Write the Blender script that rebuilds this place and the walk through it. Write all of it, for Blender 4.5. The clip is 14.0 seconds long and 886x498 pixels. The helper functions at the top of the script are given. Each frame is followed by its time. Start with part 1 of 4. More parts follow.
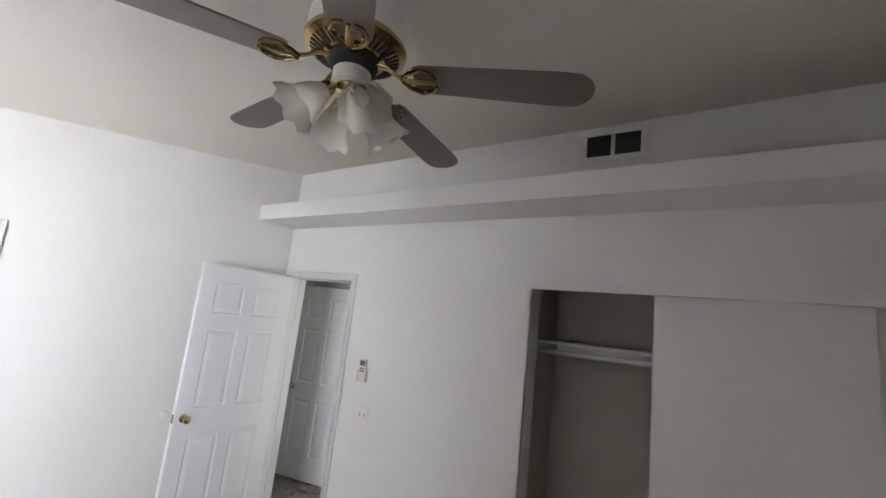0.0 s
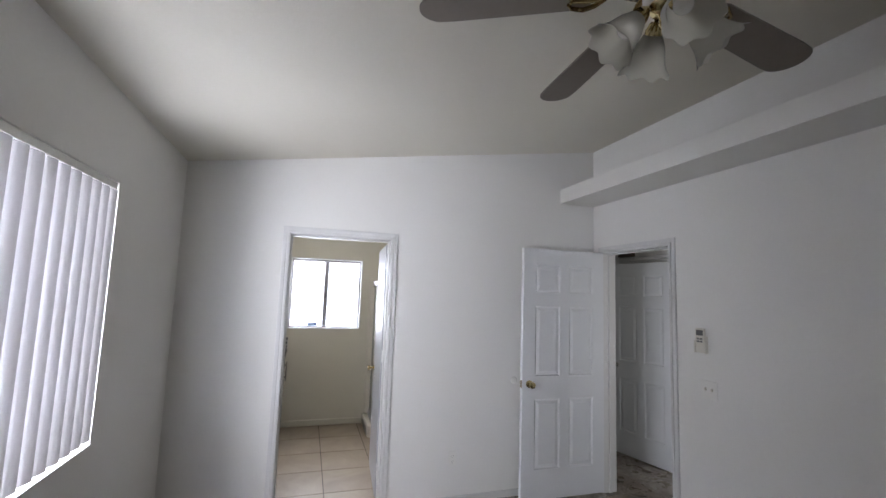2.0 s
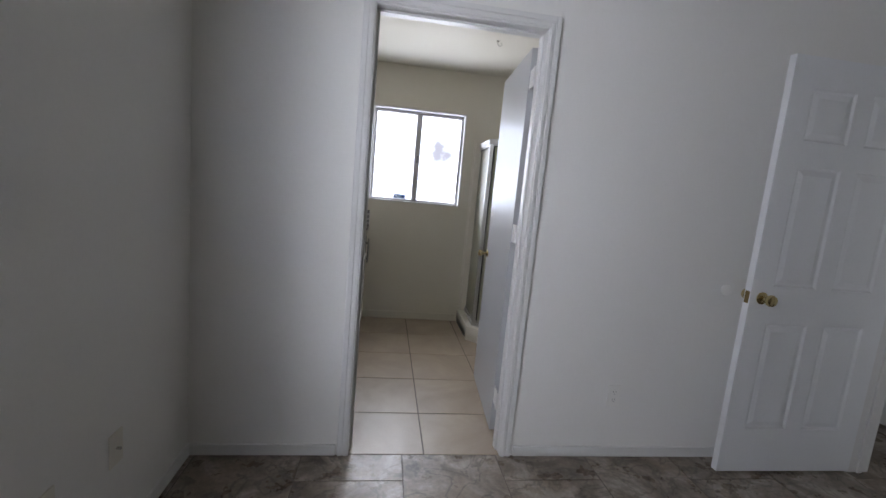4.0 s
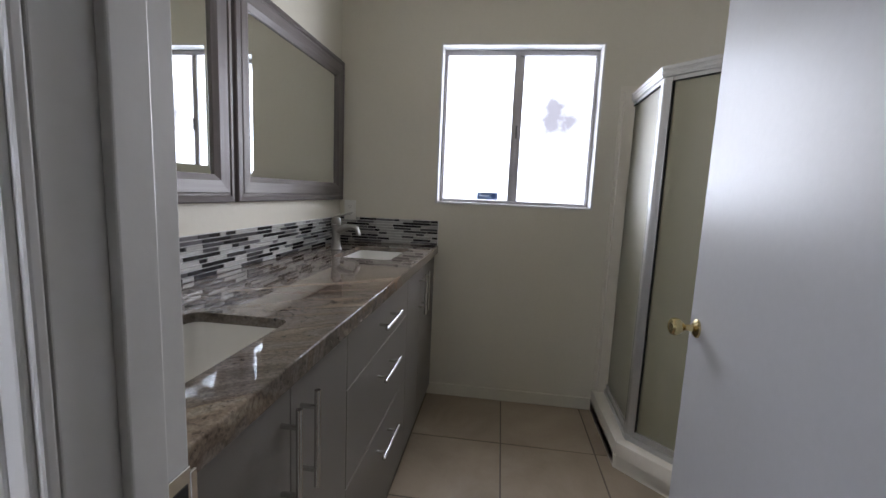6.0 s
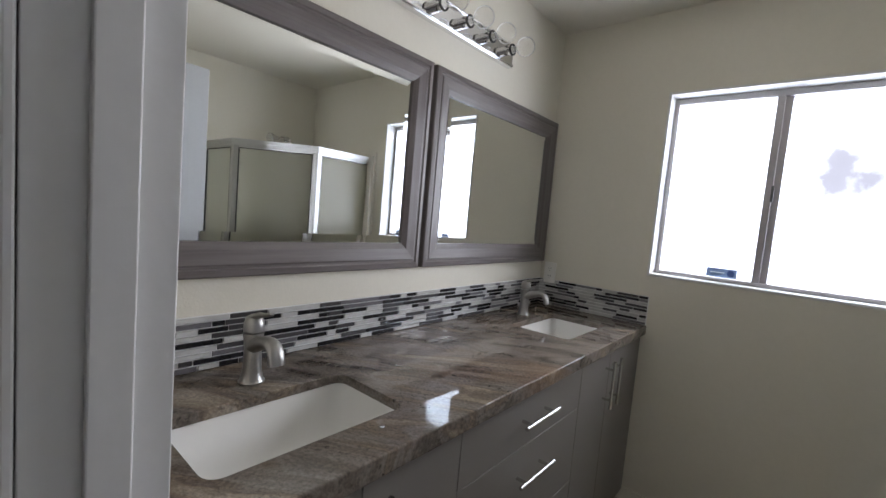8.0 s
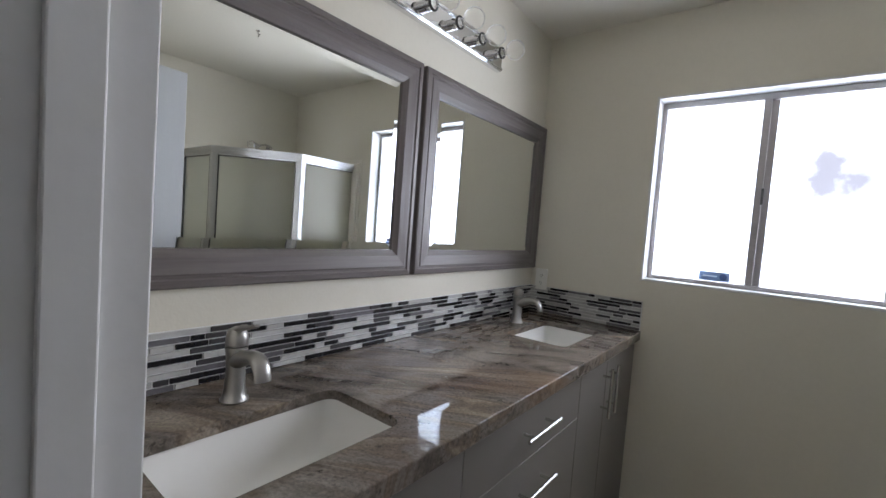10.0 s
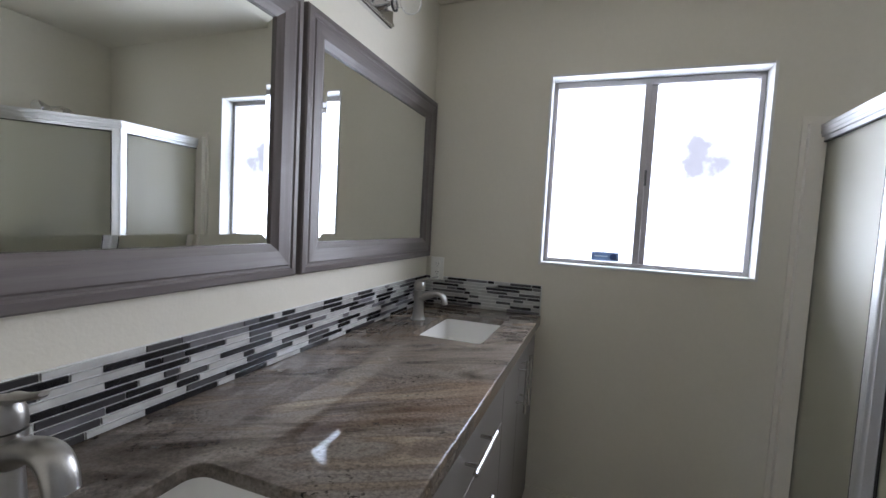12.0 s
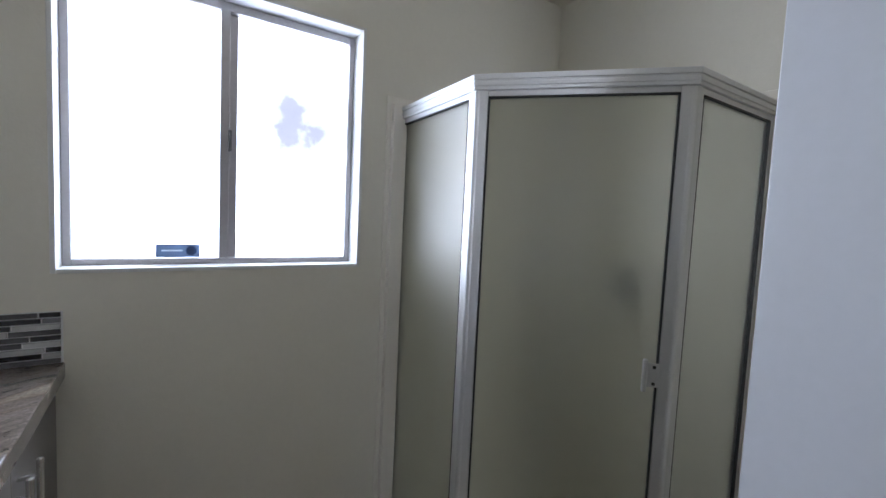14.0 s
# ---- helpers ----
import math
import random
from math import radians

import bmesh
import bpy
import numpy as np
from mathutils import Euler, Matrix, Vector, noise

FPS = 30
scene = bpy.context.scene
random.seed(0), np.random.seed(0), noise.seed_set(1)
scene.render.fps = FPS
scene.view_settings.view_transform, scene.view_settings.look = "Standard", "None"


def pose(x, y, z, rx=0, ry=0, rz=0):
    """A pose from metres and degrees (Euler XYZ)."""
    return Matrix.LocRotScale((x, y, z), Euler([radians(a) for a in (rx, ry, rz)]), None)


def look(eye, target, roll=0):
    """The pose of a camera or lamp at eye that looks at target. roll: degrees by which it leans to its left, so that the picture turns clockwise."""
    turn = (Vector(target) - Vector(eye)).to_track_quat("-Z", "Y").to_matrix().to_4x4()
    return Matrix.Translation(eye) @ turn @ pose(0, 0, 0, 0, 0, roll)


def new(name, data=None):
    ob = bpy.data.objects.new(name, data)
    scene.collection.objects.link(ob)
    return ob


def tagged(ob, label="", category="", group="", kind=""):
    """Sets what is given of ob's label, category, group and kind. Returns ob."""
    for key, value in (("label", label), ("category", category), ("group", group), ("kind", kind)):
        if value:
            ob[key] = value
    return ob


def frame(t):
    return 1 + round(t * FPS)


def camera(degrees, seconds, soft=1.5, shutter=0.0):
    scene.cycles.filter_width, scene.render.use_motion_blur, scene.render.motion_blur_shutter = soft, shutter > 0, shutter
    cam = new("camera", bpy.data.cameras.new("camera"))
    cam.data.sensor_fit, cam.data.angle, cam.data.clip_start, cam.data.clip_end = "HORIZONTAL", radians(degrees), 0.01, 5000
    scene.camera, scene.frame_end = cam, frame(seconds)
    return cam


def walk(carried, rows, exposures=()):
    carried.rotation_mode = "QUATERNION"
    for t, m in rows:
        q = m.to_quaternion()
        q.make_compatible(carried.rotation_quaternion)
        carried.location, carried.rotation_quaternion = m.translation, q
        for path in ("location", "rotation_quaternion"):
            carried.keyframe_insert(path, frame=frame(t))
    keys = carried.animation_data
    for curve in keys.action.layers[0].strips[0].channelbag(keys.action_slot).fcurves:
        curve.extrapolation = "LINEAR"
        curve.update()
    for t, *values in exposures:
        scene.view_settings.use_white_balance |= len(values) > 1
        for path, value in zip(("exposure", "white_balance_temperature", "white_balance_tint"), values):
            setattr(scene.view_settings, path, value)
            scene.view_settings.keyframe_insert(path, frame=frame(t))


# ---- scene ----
cam = camera(92.3, 14.0)

PATH = [
    (0, (-0.106, -3.395, 1.811), (1.505, -2.257, 2.141), 6.4),
    (0.5, (-0.039, -3.477, 1.804), (1.298, -2.02, 2.103), 6.9),
    (1, (-0.073, -3.512, 1.792), (1.207, -2.003, 2.086), 6.7),
    (1.5, (-0.124, -3.491, 1.767), (0.91, -1.798, 2.019), 5.6),
    (2, (-0.231, -3.338, 1.645), (0.360, -1.438, 1.849), 2.0),
    (2.5, (-0.354, -3.118, 1.486), (0.079, -1.167, 1.42), 0.9),
    (3, (-0.355, -2.811, 1.339), (-0.017, -0.856, 1.082), 4.7),
    (5.5, (-0.106, -0.543, 1.269), (-0.04, 1.435, 0.975), 1.3),
    (6, (-0.079, -0.242, 1.211), (-0.335, 1.724, 0.947), 2.5),
    (6.5, (-0.036, -0.068, 1.211), (-0.778, 1.769, 0.941), 3.2),
    (7, (0.039, -0.005, 1.237), (-1.051, 1.643, 0.924), 3.4),
    (7.5, (0.092, -0.015, 1.297), (-1.13, 1.538, 0.991), 4.0),
    (8, (0.122, -0.039, 1.354), (-1.168, 1.481, 1.195), 5.0),
    (10.5, (0.003, -0.014, 1.320), (-1.183, 1.596, 1.236), 3.5),
    (11, (-0.096, -0.018, 1.306), (-1.082, 1.72, 1.204), 3.0),
    (11.5, (-0.158, 0.041, 1.301), (-0.919, 1.887, 1.188), 3.5),
    (12, (-0.198, 0.15, 1.317), (-0.876, 2.028, 1.194), 3.1),
    (12.5, (-0.224, 0.204, 1.322), (-0.77, 2.125, 1.199), 2.4),
    (13, (-0.217, 0.325, 1.334), (-0.181, 2.322, 1.235), 3.2),
    (13.5, (-0.197, 0.486, 1.345), (0.454, 2.374, 1.248), 3.2),
    (14, (-0.203, 0.677, 1.34), (0.899, 2.341, 1.202), 2.7),
]
walk(cam, [(t, look(eye, target, roll)) for t, eye, target, roll in PATH],
     exposures=[(0, 1.2, 6950, 11), (0.5, 0.9, 6900, 11), (1.5, 0.75, 6850, 11), (2, 0.4, 6700, 11), (2.5, -0.15, 6600, 11), (3, -0.2, 6600, 10),
                (5.5, -0.4, 6700, 11), (6.5, -0.2, 6700, 11), (8, -0.15, 6650, 10), (11, -0.12, 6450, 10), (12.5, -0.15, 6250, 10), (13.5, -0.1, 5850, 10), (14, -0.12, 6050, 10)])

# ---- world, sun, large lights ----
world = bpy.data.worlds.new("world")
scene.world = world
world.use_nodes = True
wn = world.node_tree
sky = wn.nodes.new("ShaderNodeTexSky")
sky.sky_type = "NISHITA"
sky.sun_disc = False
sky.sun_elevation, sky.sun_rotation = radians(50), radians(90)
wn.nodes["Background"].inputs["Strength"].default_value = 0.1
wn.links.new(sky.outputs["Color"], wn.nodes["Background"].inputs["Color"])
sun_data = bpy.data.lights.new("sun", "SUN")
sun_data.energy, sun_data.angle, sun_data.color = 3.0, radians(0.5), (1.0, 0.95, 0.88)
sun = new("sun", sun_data)
sun.matrix_basis = look((10, 0, 12), (0, 0, 0))


def window_light(name, eye, target, w, h, watts, color, spread=180):
    data = bpy.data.lights.new(name, "AREA")
    data.shape, data.size, data.size_y, data.energy, data.color = "RECTANGLE", w, h, watts, color
    data.spread = radians(spread)
    ob = new(name, data)
    ob.matrix_basis = look(eye, target)
    return ob


window_light("bath_window_daylight", (-0.017, 2.325, 1.585), (-0.017, 0, 1.585), 0.86, 0.86, 26, (0.90, 0.915, 0.99), 150)
window_light("bedroom_window_daylight", (-1.235, -1.98, 1.51), (2, -1.98, 1.51), 1.90, 1.18, 104, (0.90, 0.915, 1.0))
window_light("hall_daylight", (2.83, -1.75, 1.3), (2.83, 1.0, 1.3), 0.6, 1.7, 4, (0.86, 0.91, 1.0))


# ---- materials ----
def mat(name, color, rough=0.5, metal=0.0, var=0.06, scale=3.0, fine=60.0, bump=0.0, bump_scale=200.0, rand=0.0, spec=0.5):
    """Principled surface with colour variation at two scales and a fine relief."""
    m = bpy.data.materials.new(name)
    m.use_nodes = True
    n, l = m.node_tree.nodes, m.node_tree.links
    b = n["Principled BSDF"]
    b.inputs["Roughness"].default_value = rough
    b.inputs["Metallic"].default_value = metal
    b.inputs["Specular IOR Level"].default_value = spec
    tc = n.new("ShaderNodeTexCoord")
    n1, n2 = n.new("ShaderNodeTexNoise"), n.new("ShaderNodeTexNoise")
    for k, s in ((n1, scale), (n2, fine)):
        k.inputs["Scale"].default_value = s
        k.inputs["Detail"].default_value = 5
        l.new(tc.outputs["Object"], k.inputs["Vector"])
    add = n.new("ShaderNodeMath")
    add.operation = "ADD"
    l.new(n1.outputs["Fac"], add.inputs[0])
    l.new(n2.outputs["Fac"], add.inputs[1])
    last = add
    if rand:
        info = n.new("ShaderNodeObjectInfo")
        mul = n.new("ShaderNodeMath")
        mul.operation = "MULTIPLY_ADD"
        mul.inputs[1].default_value, mul.inputs[2].default_value = rand, -rand / 2
        l.new(info.outputs["Random"], mul.inputs[0])
        a2 = n.new("ShaderNodeMath")
        l.new(add.outputs[0], a2.inputs[0])
        l.new(mul.outputs[0], a2.inputs[1])
        last = a2
    mr = n.new("ShaderNodeMapRange")
    mr.inputs["From Min"].default_value, mr.inputs["From Max"].default_value = 0.6, 1.4
    mr.inputs["To Min"].default_value, mr.inputs["To Max"].default_value = 1 - var, 1 + var
    mr.clamp = False
    l.new(last.outputs[0], mr.inputs["Value"])
    vm = n.new("ShaderNodeVectorMath")
    vm.operation = "SCALE"
    vm.inputs[0].default_value = color
    l.new(mr.outputs["Result"], vm.inputs["Scale"])
    l.new(vm.outputs["Vector"], b.inputs["Base Color"])
    if bump:
        bn, bp = n.new("ShaderNodeTexNoise"), n.new("ShaderNodeBump")
        bn.inputs["Scale"].default_value = bump_scale
        bn.inputs["Detail"].default_value = 3
        bp.inputs["Strength"].default_value = bump
        bp.inputs["Distance"].default_value = 0.002
        l.new(tc.outputs["Object"], bn.inputs["Vector"])
        l.new(bn.outputs["Fac"], bp.inputs["Height"])
        l.new(bp.outputs["Normal"], b.inputs["Normal"])
    return m


def ramp_mat(name, stops, scale_vec, rot, rough, noise_scale=1.0, detail=8.0, distortion=0.6, speck=0.0, rand=0.0, bump=0.0, coat=0.0, spread=True):
    """Stone or wood: stretched, warped noise through a colour ramp, with dark specks."""
    m = bpy.data.materials.new(name)
    m.use_nodes = True
    n, l = m.node_tree.nodes, m.node_tree.links
    b = n["Principled BSDF"]
    b.inputs["Roughness"].default_value = rough
    b.inputs["Coat Weight"].default_value = coat
    tc, mp = n.new("ShaderNodeTexCoord"), n.new("ShaderNodeMapping")
    mp.inputs["Scale"].default_value = scale_vec
    mp.inputs["Rotation"].default_value = rot
    l.new(tc.outputs["Object"], mp.inputs["Vector"])
    vec = mp.outputs["Vector"]
    if rand:
        info = n.new("ShaderNodeObjectInfo")
        sc = n.new("ShaderNodeVectorMath")
        sc.operation = "SCALE"
        sc.inputs[0].default_value = (rand, rand * 1.7, rand * 2.3)
        l.new(info.outputs["Random"], sc.inputs["Scale"])
        ad = n.new("ShaderNodeVectorMath")
        l.new(vec, ad.inputs[0])
        l.new(sc.outputs["Vector"], ad.inputs[1])
        vec = ad.outputs["Vector"]
    nt = n.new("ShaderNodeTexNoise")
    nt.inputs["Scale"].default_value, nt.inputs["Detail"].default_value = noise_scale, detail
    nt.inputs["Roughness"].default_value, nt.inputs["Distortion"].default_value = 0.62, distortion
    l.new(vec, nt.inputs["Vector"])
    cr = n.new("ShaderNodeValToRGB")
    el = cr.color_ramp.elements
    while len(el) < len(stops):
        el.new(0.5)
    for e, (p, c) in zip(el, stops):
        e.position, e.color = p, (*c, 1)
    l.new(nt.outputs["Fac"], cr.inputs["Fac"])
    out = cr.outputs["Color"]
    if speck:
        vt = n.new("ShaderNodeTexNoise")
        vt.inputs["Scale"].default_value, vt.inputs["Detail"].default_value = 120, 4
        l.new(tc.outputs["Object"], vt.inputs["Vector"])
        c2 = n.new("ShaderNodeValToRGB")
        c2.color_ramp.elements[0].position, c2.color_ramp.elements[0].color = 0.33, (1 - speck,) * 3 + (1,)
        c2.color_ramp.elements[1].position = 0.45
        l.new(vt.outputs["Fac"], c2.inputs["Fac"])
        mx = n.new("ShaderNodeMix")
        mx.data_type, mx.blend_type = "RGBA", "MULTIPLY"
        mx.inputs["Factor"].default_value = 1
        l.new(out, mx.inputs["A"])
        l.new(c2.outputs["Color"], mx.inputs["B"])
        out = mx.outputs["Result"]
    l.new(out, b.inputs["Base Color"])
    if bump:
        bp = n.new("ShaderNodeBump")
        bp.inputs["Strength"].default_value, bp.inputs["Distance"].default_value = bump, 0.002
        l.new(nt.outputs["Fac"], bp.inputs["Height"])
        l.new(bp.outputs["Normal"], b.inputs["Normal"])
    return m


def node_kit(name, rough):
    """A fresh material with short ways to add and join nodes."""
    m = bpy.data.materials.new(name)
    m.use_nodes = True
    n, l = m.node_tree.nodes, m.node_tree.links
    b = n["Principled BSDF"]
    b.inputs["Roughness"].default_value = rough

    def noise(vec, scale, detail=6.0, rough_n=0.6, dist=0.0):
        k = n.new("ShaderNodeTexNoise")
        k.inputs["Scale"].default_value, k.inputs["Detail"].default_value = scale, detail
        k.inputs["Roughness"].default_value, k.inputs["Distortion"].default_value = rough_n, dist
        l.new(vec, k.inputs["Vector"])
        return k.outputs["Fac"]

    def ramp(fac, stops):
        k = n.new("ShaderNodeValToRGB")
        el = k.color_ramp.elements
        while len(el) < len(stops):
            el.new(0.5)
        for e, (p, c) in zip(el, stops):
            e.position, e.color = p, (*c, 1)
        l.new(fac, k.inputs["Fac"])
        return k.outputs["Color"]

    def mix(a, b2, fac, blend="MIX"):
        k = n.new("ShaderNodeMix")
        k.data_type, k.blend_type = "RGBA", blend
        for v, sock in ((fac, "Factor"), (a, "A"), (b2, "B")):
            if isinstance(v, (int, float)):
                k.inputs[sock].default_value = v
            elif isinstance(v, tuple):
                k.inputs[sock].default_value = (*v, 1)
            else:
                l.new(v, k.inputs[sock])
        return k.outputs["Result"]

    return m, n, l, b, noise, ramp, mix


def grey(v):
    return (v, v, v)


def cloud_stone():
    """Stone-look tile: soft pale clouds over brown, thin dark veins, a shift of its own for each tile."""
    m, n, l, b, noise, ramp, mix = node_kit("bedroom_tile_stone", 0.30)
    tc, info = n.new("ShaderNodeTexCoord"), n.new("ShaderNodeObjectInfo")
    sc, ad = n.new("ShaderNodeVectorMath"), n.new("ShaderNodeVectorMath")
    sc.operation = "SCALE"
    sc.inputs[0].default_value = (17, 29, 41)
    l.new(info.outputs["Random"], sc.inputs["Scale"])
    l.new(tc.outputs["Object"], ad.inputs[0])
    l.new(sc.outputs["Vector"], ad.inputs[1])
    vec = ad.outputs["Vector"]
    cloud = ramp(noise(vec, 3.6, 7, 0.58, 1.3), [(0.36, (0.125, 0.098, 0.076)), (0.46, (0.19, 0.155, 0.125)), (0.53, (0.25, 0.212, 0.176)), (0.62, (0.36, 0.315, 0.268))])
    tan = mix(cloud, (0.225, 0.168, 0.12), ramp(noise(vec, 2.1, 4, 0.5, 0.8), [(0.52, grey(0.0)), (0.68, grey(0.55))]))
    vein = ramp(noise(vec, 4.2, 6, 0.55, 0.9), [(0.47, grey(1.0)), (0.497, grey(0.52)), (0.503, grey(0.52)), (0.53, grey(1.0))])
    out = mix(tan, vein, 0.8, "MULTIPLY")
    out = mix(out, ramp(noise(vec, 55, 5, 0.65), [(0.3, grey(0.74)), (0.7, grey(1.16))]), 1.0, "MULTIPLY")
    l.new(out, b.inputs["Base Color"])
    rr = ramp(noise(vec, 9, 4), [(0.3, grey(0.22)), (0.7, grey(0.40))])
    l.new(rr, b.inputs["Roughness"])
    bp = n.new("ShaderNodeBump")
    bp.inputs["Strength"].default_value, bp.inputs["Distance"].default_value = 0.12, 0.002
    l.new(noise(vec, 14, 5), bp.inputs["Height"])
    l.new(bp.outputs["Normal"], b.inputs["Normal"])
    return m


def granite():
    """Polished granite: slanting grey and tan streaks, fine grain, clusters of dark flecks."""
    m, n, l, b, noise, ramp, mix = node_kit("granite", 0.045)
    tc, vr, ms = n.new("ShaderNodeTexCoord"), n.new("ShaderNodeVectorRotate"), n.new("ShaderNodeMapping")
    vr.rotation_type = "Z_AXIS"
    vr.inputs["Angle"].default_value = radians(-32)
    ms.inputs["Scale"].default_value = (1.5, 6.0, 5.0)
    l.new(tc.outputs["Object"], vr.inputs["Vector"])
    l.new(vr.outputs["Vector"], ms.inputs["Vector"])
    flow, raw = ms.outputs["Vector"], tc.outputs["Object"]
    base = ramp(noise(flow, 1.0, 7, 0.58, 1.3), [(0.34, (0.055, 0.043, 0.035)), (0.43, (0.125, 0.105, 0.09)), (0.49, (0.19, 0.163, 0.14)), (0.545, (0.13, 0.104, 0.084)), (0.60, (0.235, 0.185, 0.14)), (0.70, (0.34, 0.295, 0.245))])
    rust = mix(base, (0.20, 0.118, 0.072), ramp(noise(flow, 0.55, 5, 0.5, 0.6), [(0.50, grey(0.0)), (0.68, grey(0.4))]))
    grain = mix(rust, ramp(noise(raw, 130, 5, 0.7), [(0.32, grey(0.55)), (0.5, grey(0.95)), (0.68, grey(1.3))]), 1.0, "MULTIPLY")
    patch = ramp(noise(flow, 1.9, 5, 0.6, 0.4), [(0.48, grey(0.0)), (0.64, grey(1.0))])
    fleck = ramp(noise(raw, 75, 3, 0.6), [(0.36, grey(1.0)), (0.43, grey(0.0))])
    dark = mix(patch, fleck, 1.0, "MULTIPLY")
    l.new(mix(grain, (0.025, 0.02, 0.018), dark), b.inputs["Base Color"])
    return m


M_WALL = mat("wall_paint", (0.74, 0.73, 0.70), 0.65, var=0.02, scale=1.2, bump=0.25, bump_scale=140, spec=0.3)
M_BATHWALL = mat("bath_wall_paint", (0.665, 0.633, 0.545), 0.5, var=0.025, scale=1.5, bump=0.25, bump_scale=140, spec=0.35)
M_CEIL = mat("ceiling_paint", (0.70, 0.67, 0.59), 0.75, var=0.02, scale=1.0, bump=0.4, bump_scale=90, spec=0.2)
M_TRIM = mat("trim_paint", (0.64, 0.635, 0.62), 0.35, var=0.03, scale=4, bump=0.12, bump_scale=60)
M_DOOR = mat("door_paint", (0.73, 0.74, 0.75), 0.36, var=0.025, scale=3, bump=0.10, bump_scale=80, spec=0.32)
# white enamel darkened in its colour, standing in for weaker light on the bathroom door
M_DIMDOOR = mat("dimmed_white_enamel", (0.40, 0.41, 0.425), 0.34, var=0.03, scale=2, bump=0.12, bump_scale=50, spec=0.35)
M_DARK = mat("dark_void", (0.02, 0.02, 0.02), 0.8, var=0.1)
M_BROWN = mat("dark_brown_plastic", (0.07, 0.045, 0.03), 0.5, var=0.15)
M_TILE = cloud_stone()
M_BTILE = ramp_mat("bath_tile_ceramic", [(0.25, (0.25, 0.20, 0.145)), (0.5, (0.33, 0.265, 0.195)), (0.75, (0.40, 0.33, 0.25))],
                   (1, 1, 1), (0, 0, 0), 0.34, 2.5, 7, 0.6, 0.06, rand=9.0, bump=0.05)
M_GROUT = mat("grout", (0.15, 0.125, 0.105), 0.9, var=0.15, scale=8, bump=0.3)
M_BGROUT = mat("brown_grout", (0.125, 0.102, 0.084), 0.85, var=0.3, scale=5, bump=0.3)
M_GRANITE = granite()
M_CAB = mat("cabinet_taupe_laminate", (0.172, 0.158, 0.146), 0.42, var=0.03, scale=3, fine=180)
M_CABDARK = mat("cabinet_carcass", (0.06, 0.055, 0.05), 0.7)
M_MFRAME = ramp_mat("mirror_frame_wood", [(0.3, (0.105, 0.091, 0.088)), (0.5, (0.137, 0.12, 0.117)), (0.7, (0.17, 0.15, 0.146))], (6, 1.2, 40), (0, 0, 0), 0.42, 1.6, 6, 0.3, bump=0.12)
M_MFRAMEV = ramp_mat("mirror_frame_wood_upright", [(0.3, (0.105, 0.091, 0.088)), (0.5, (0.137, 0.12, 0.117)), (0.7, (0.17, 0.15, 0.146))], (6, 40, 1.2), (0, 0, 0), 0.42, 1.6, 6, 0.3, bump=0.12)
M_MIRROR = mat("mirror_silver", (0.90, 0.92, 0.90), 0.012, 1.0, var=0.002)
M_NICKEL = mat("brushed_nickel", (0.37, 0.36, 0.345), 0.33, 1.0, var=0.05, fine=300)
M_STEEL = mat("satin_steel", (0.62, 0.61, 0.59), 0.25, 1.0, var=0.04, fine=300)
M_CHROME = mat("chrome", (0.78, 0.78, 0.79), 0.06, 1.0, var=0.02)
M_BRASS = mat("polished_brass", (0.62, 0.51, 0.28), 0.16, 1.0, var=0.08, scale=12)
M_ABRASS = mat("antique_brass", (0.36, 0.27, 0.13), 0.24, 1.0, var=0.2, scale=20)
M_PORC = mat("white_porcelain", (0.80, 0.79, 0.76), 0.10, var=0.01)
M_ACRYL = mat("shower_base_acrylic", (0.70, 0.66, 0.58), 0.3, var=0.03, scale=4)
M_ALU = mat("shower_aluminium", (0.60, 0.60, 0.60), 0.42, 0.85, var=0.05, scale=5, fine=200)
M_WFRAME = mat("window_aluminium", (0.42, 0.40, 0.40), 0.4, 0.7, var=0.06, scale=6)
M_PLASTIC = mat("white_plastic", (0.74, 0.73, 0.69), 0.35, var=0.02)
M_IVORY = mat("ivory_plastic", (0.66, 0.63, 0.55), 0.4, var=0.02)
M_GREYPL = mat("grey_plastic", (0.10, 0.10, 0.10), 0.4, var=0.05)
M_SEAL = mat("black_rubber", (0.015, 0.015, 0.015), 0.6)
M_BLADE = mat("fan_blade_taupe", (0.17, 0.14, 0.115), 0.45, var=0.06, scale=5, fine=50)
M_FANWHITE = mat("fan_white_enamel", (0.72, 0.70, 0.66), 0.35, var=0.02)
M_NAVY = mat("sticker_dark", (0.04, 0.07, 0.16), 0.5)
M_OUT = mat("ground_sand", (0.34, 0.28, 0.21), 0.95, var=0.2, scale=0.3, fine=8)
M_STUCCO = mat("roof_shingle", (0.20, 0.18, 0.16), 0.9, var=0.2, scale=3)
M_WHITEGROUT = mat("mosaic_grout", (0.68, 0.68, 0.67), 0.8, var=0.05)
# beige darkened: the closet's inner shade is put into this colour
M_CLOSET_SHADE = mat("closet_paint_shaded", (0.52, 0.48, 0.40), 0.7, var=0.03, bump=0.2, bump_scale=140, spec=0.2)
MOSAIC = [mat("mosaic_black_glass", (0.012, 0.012, 0.015), 0.25, var=0.3, scale=30, rand=0.5), mat("mosaic_charcoal", (0.045, 0.044, 0.047), 0.3, var=0.3, scale=30, rand=0.5),
          mat("mosaic_slate", (0.13, 0.125, 0.135), 0.3, var=0.2, scale=30, rand=0.5), mat("mosaic_silver_marble", (0.46, 0.46, 0.45), 0.22, var=0.12, scale=25, rand=0.4)]


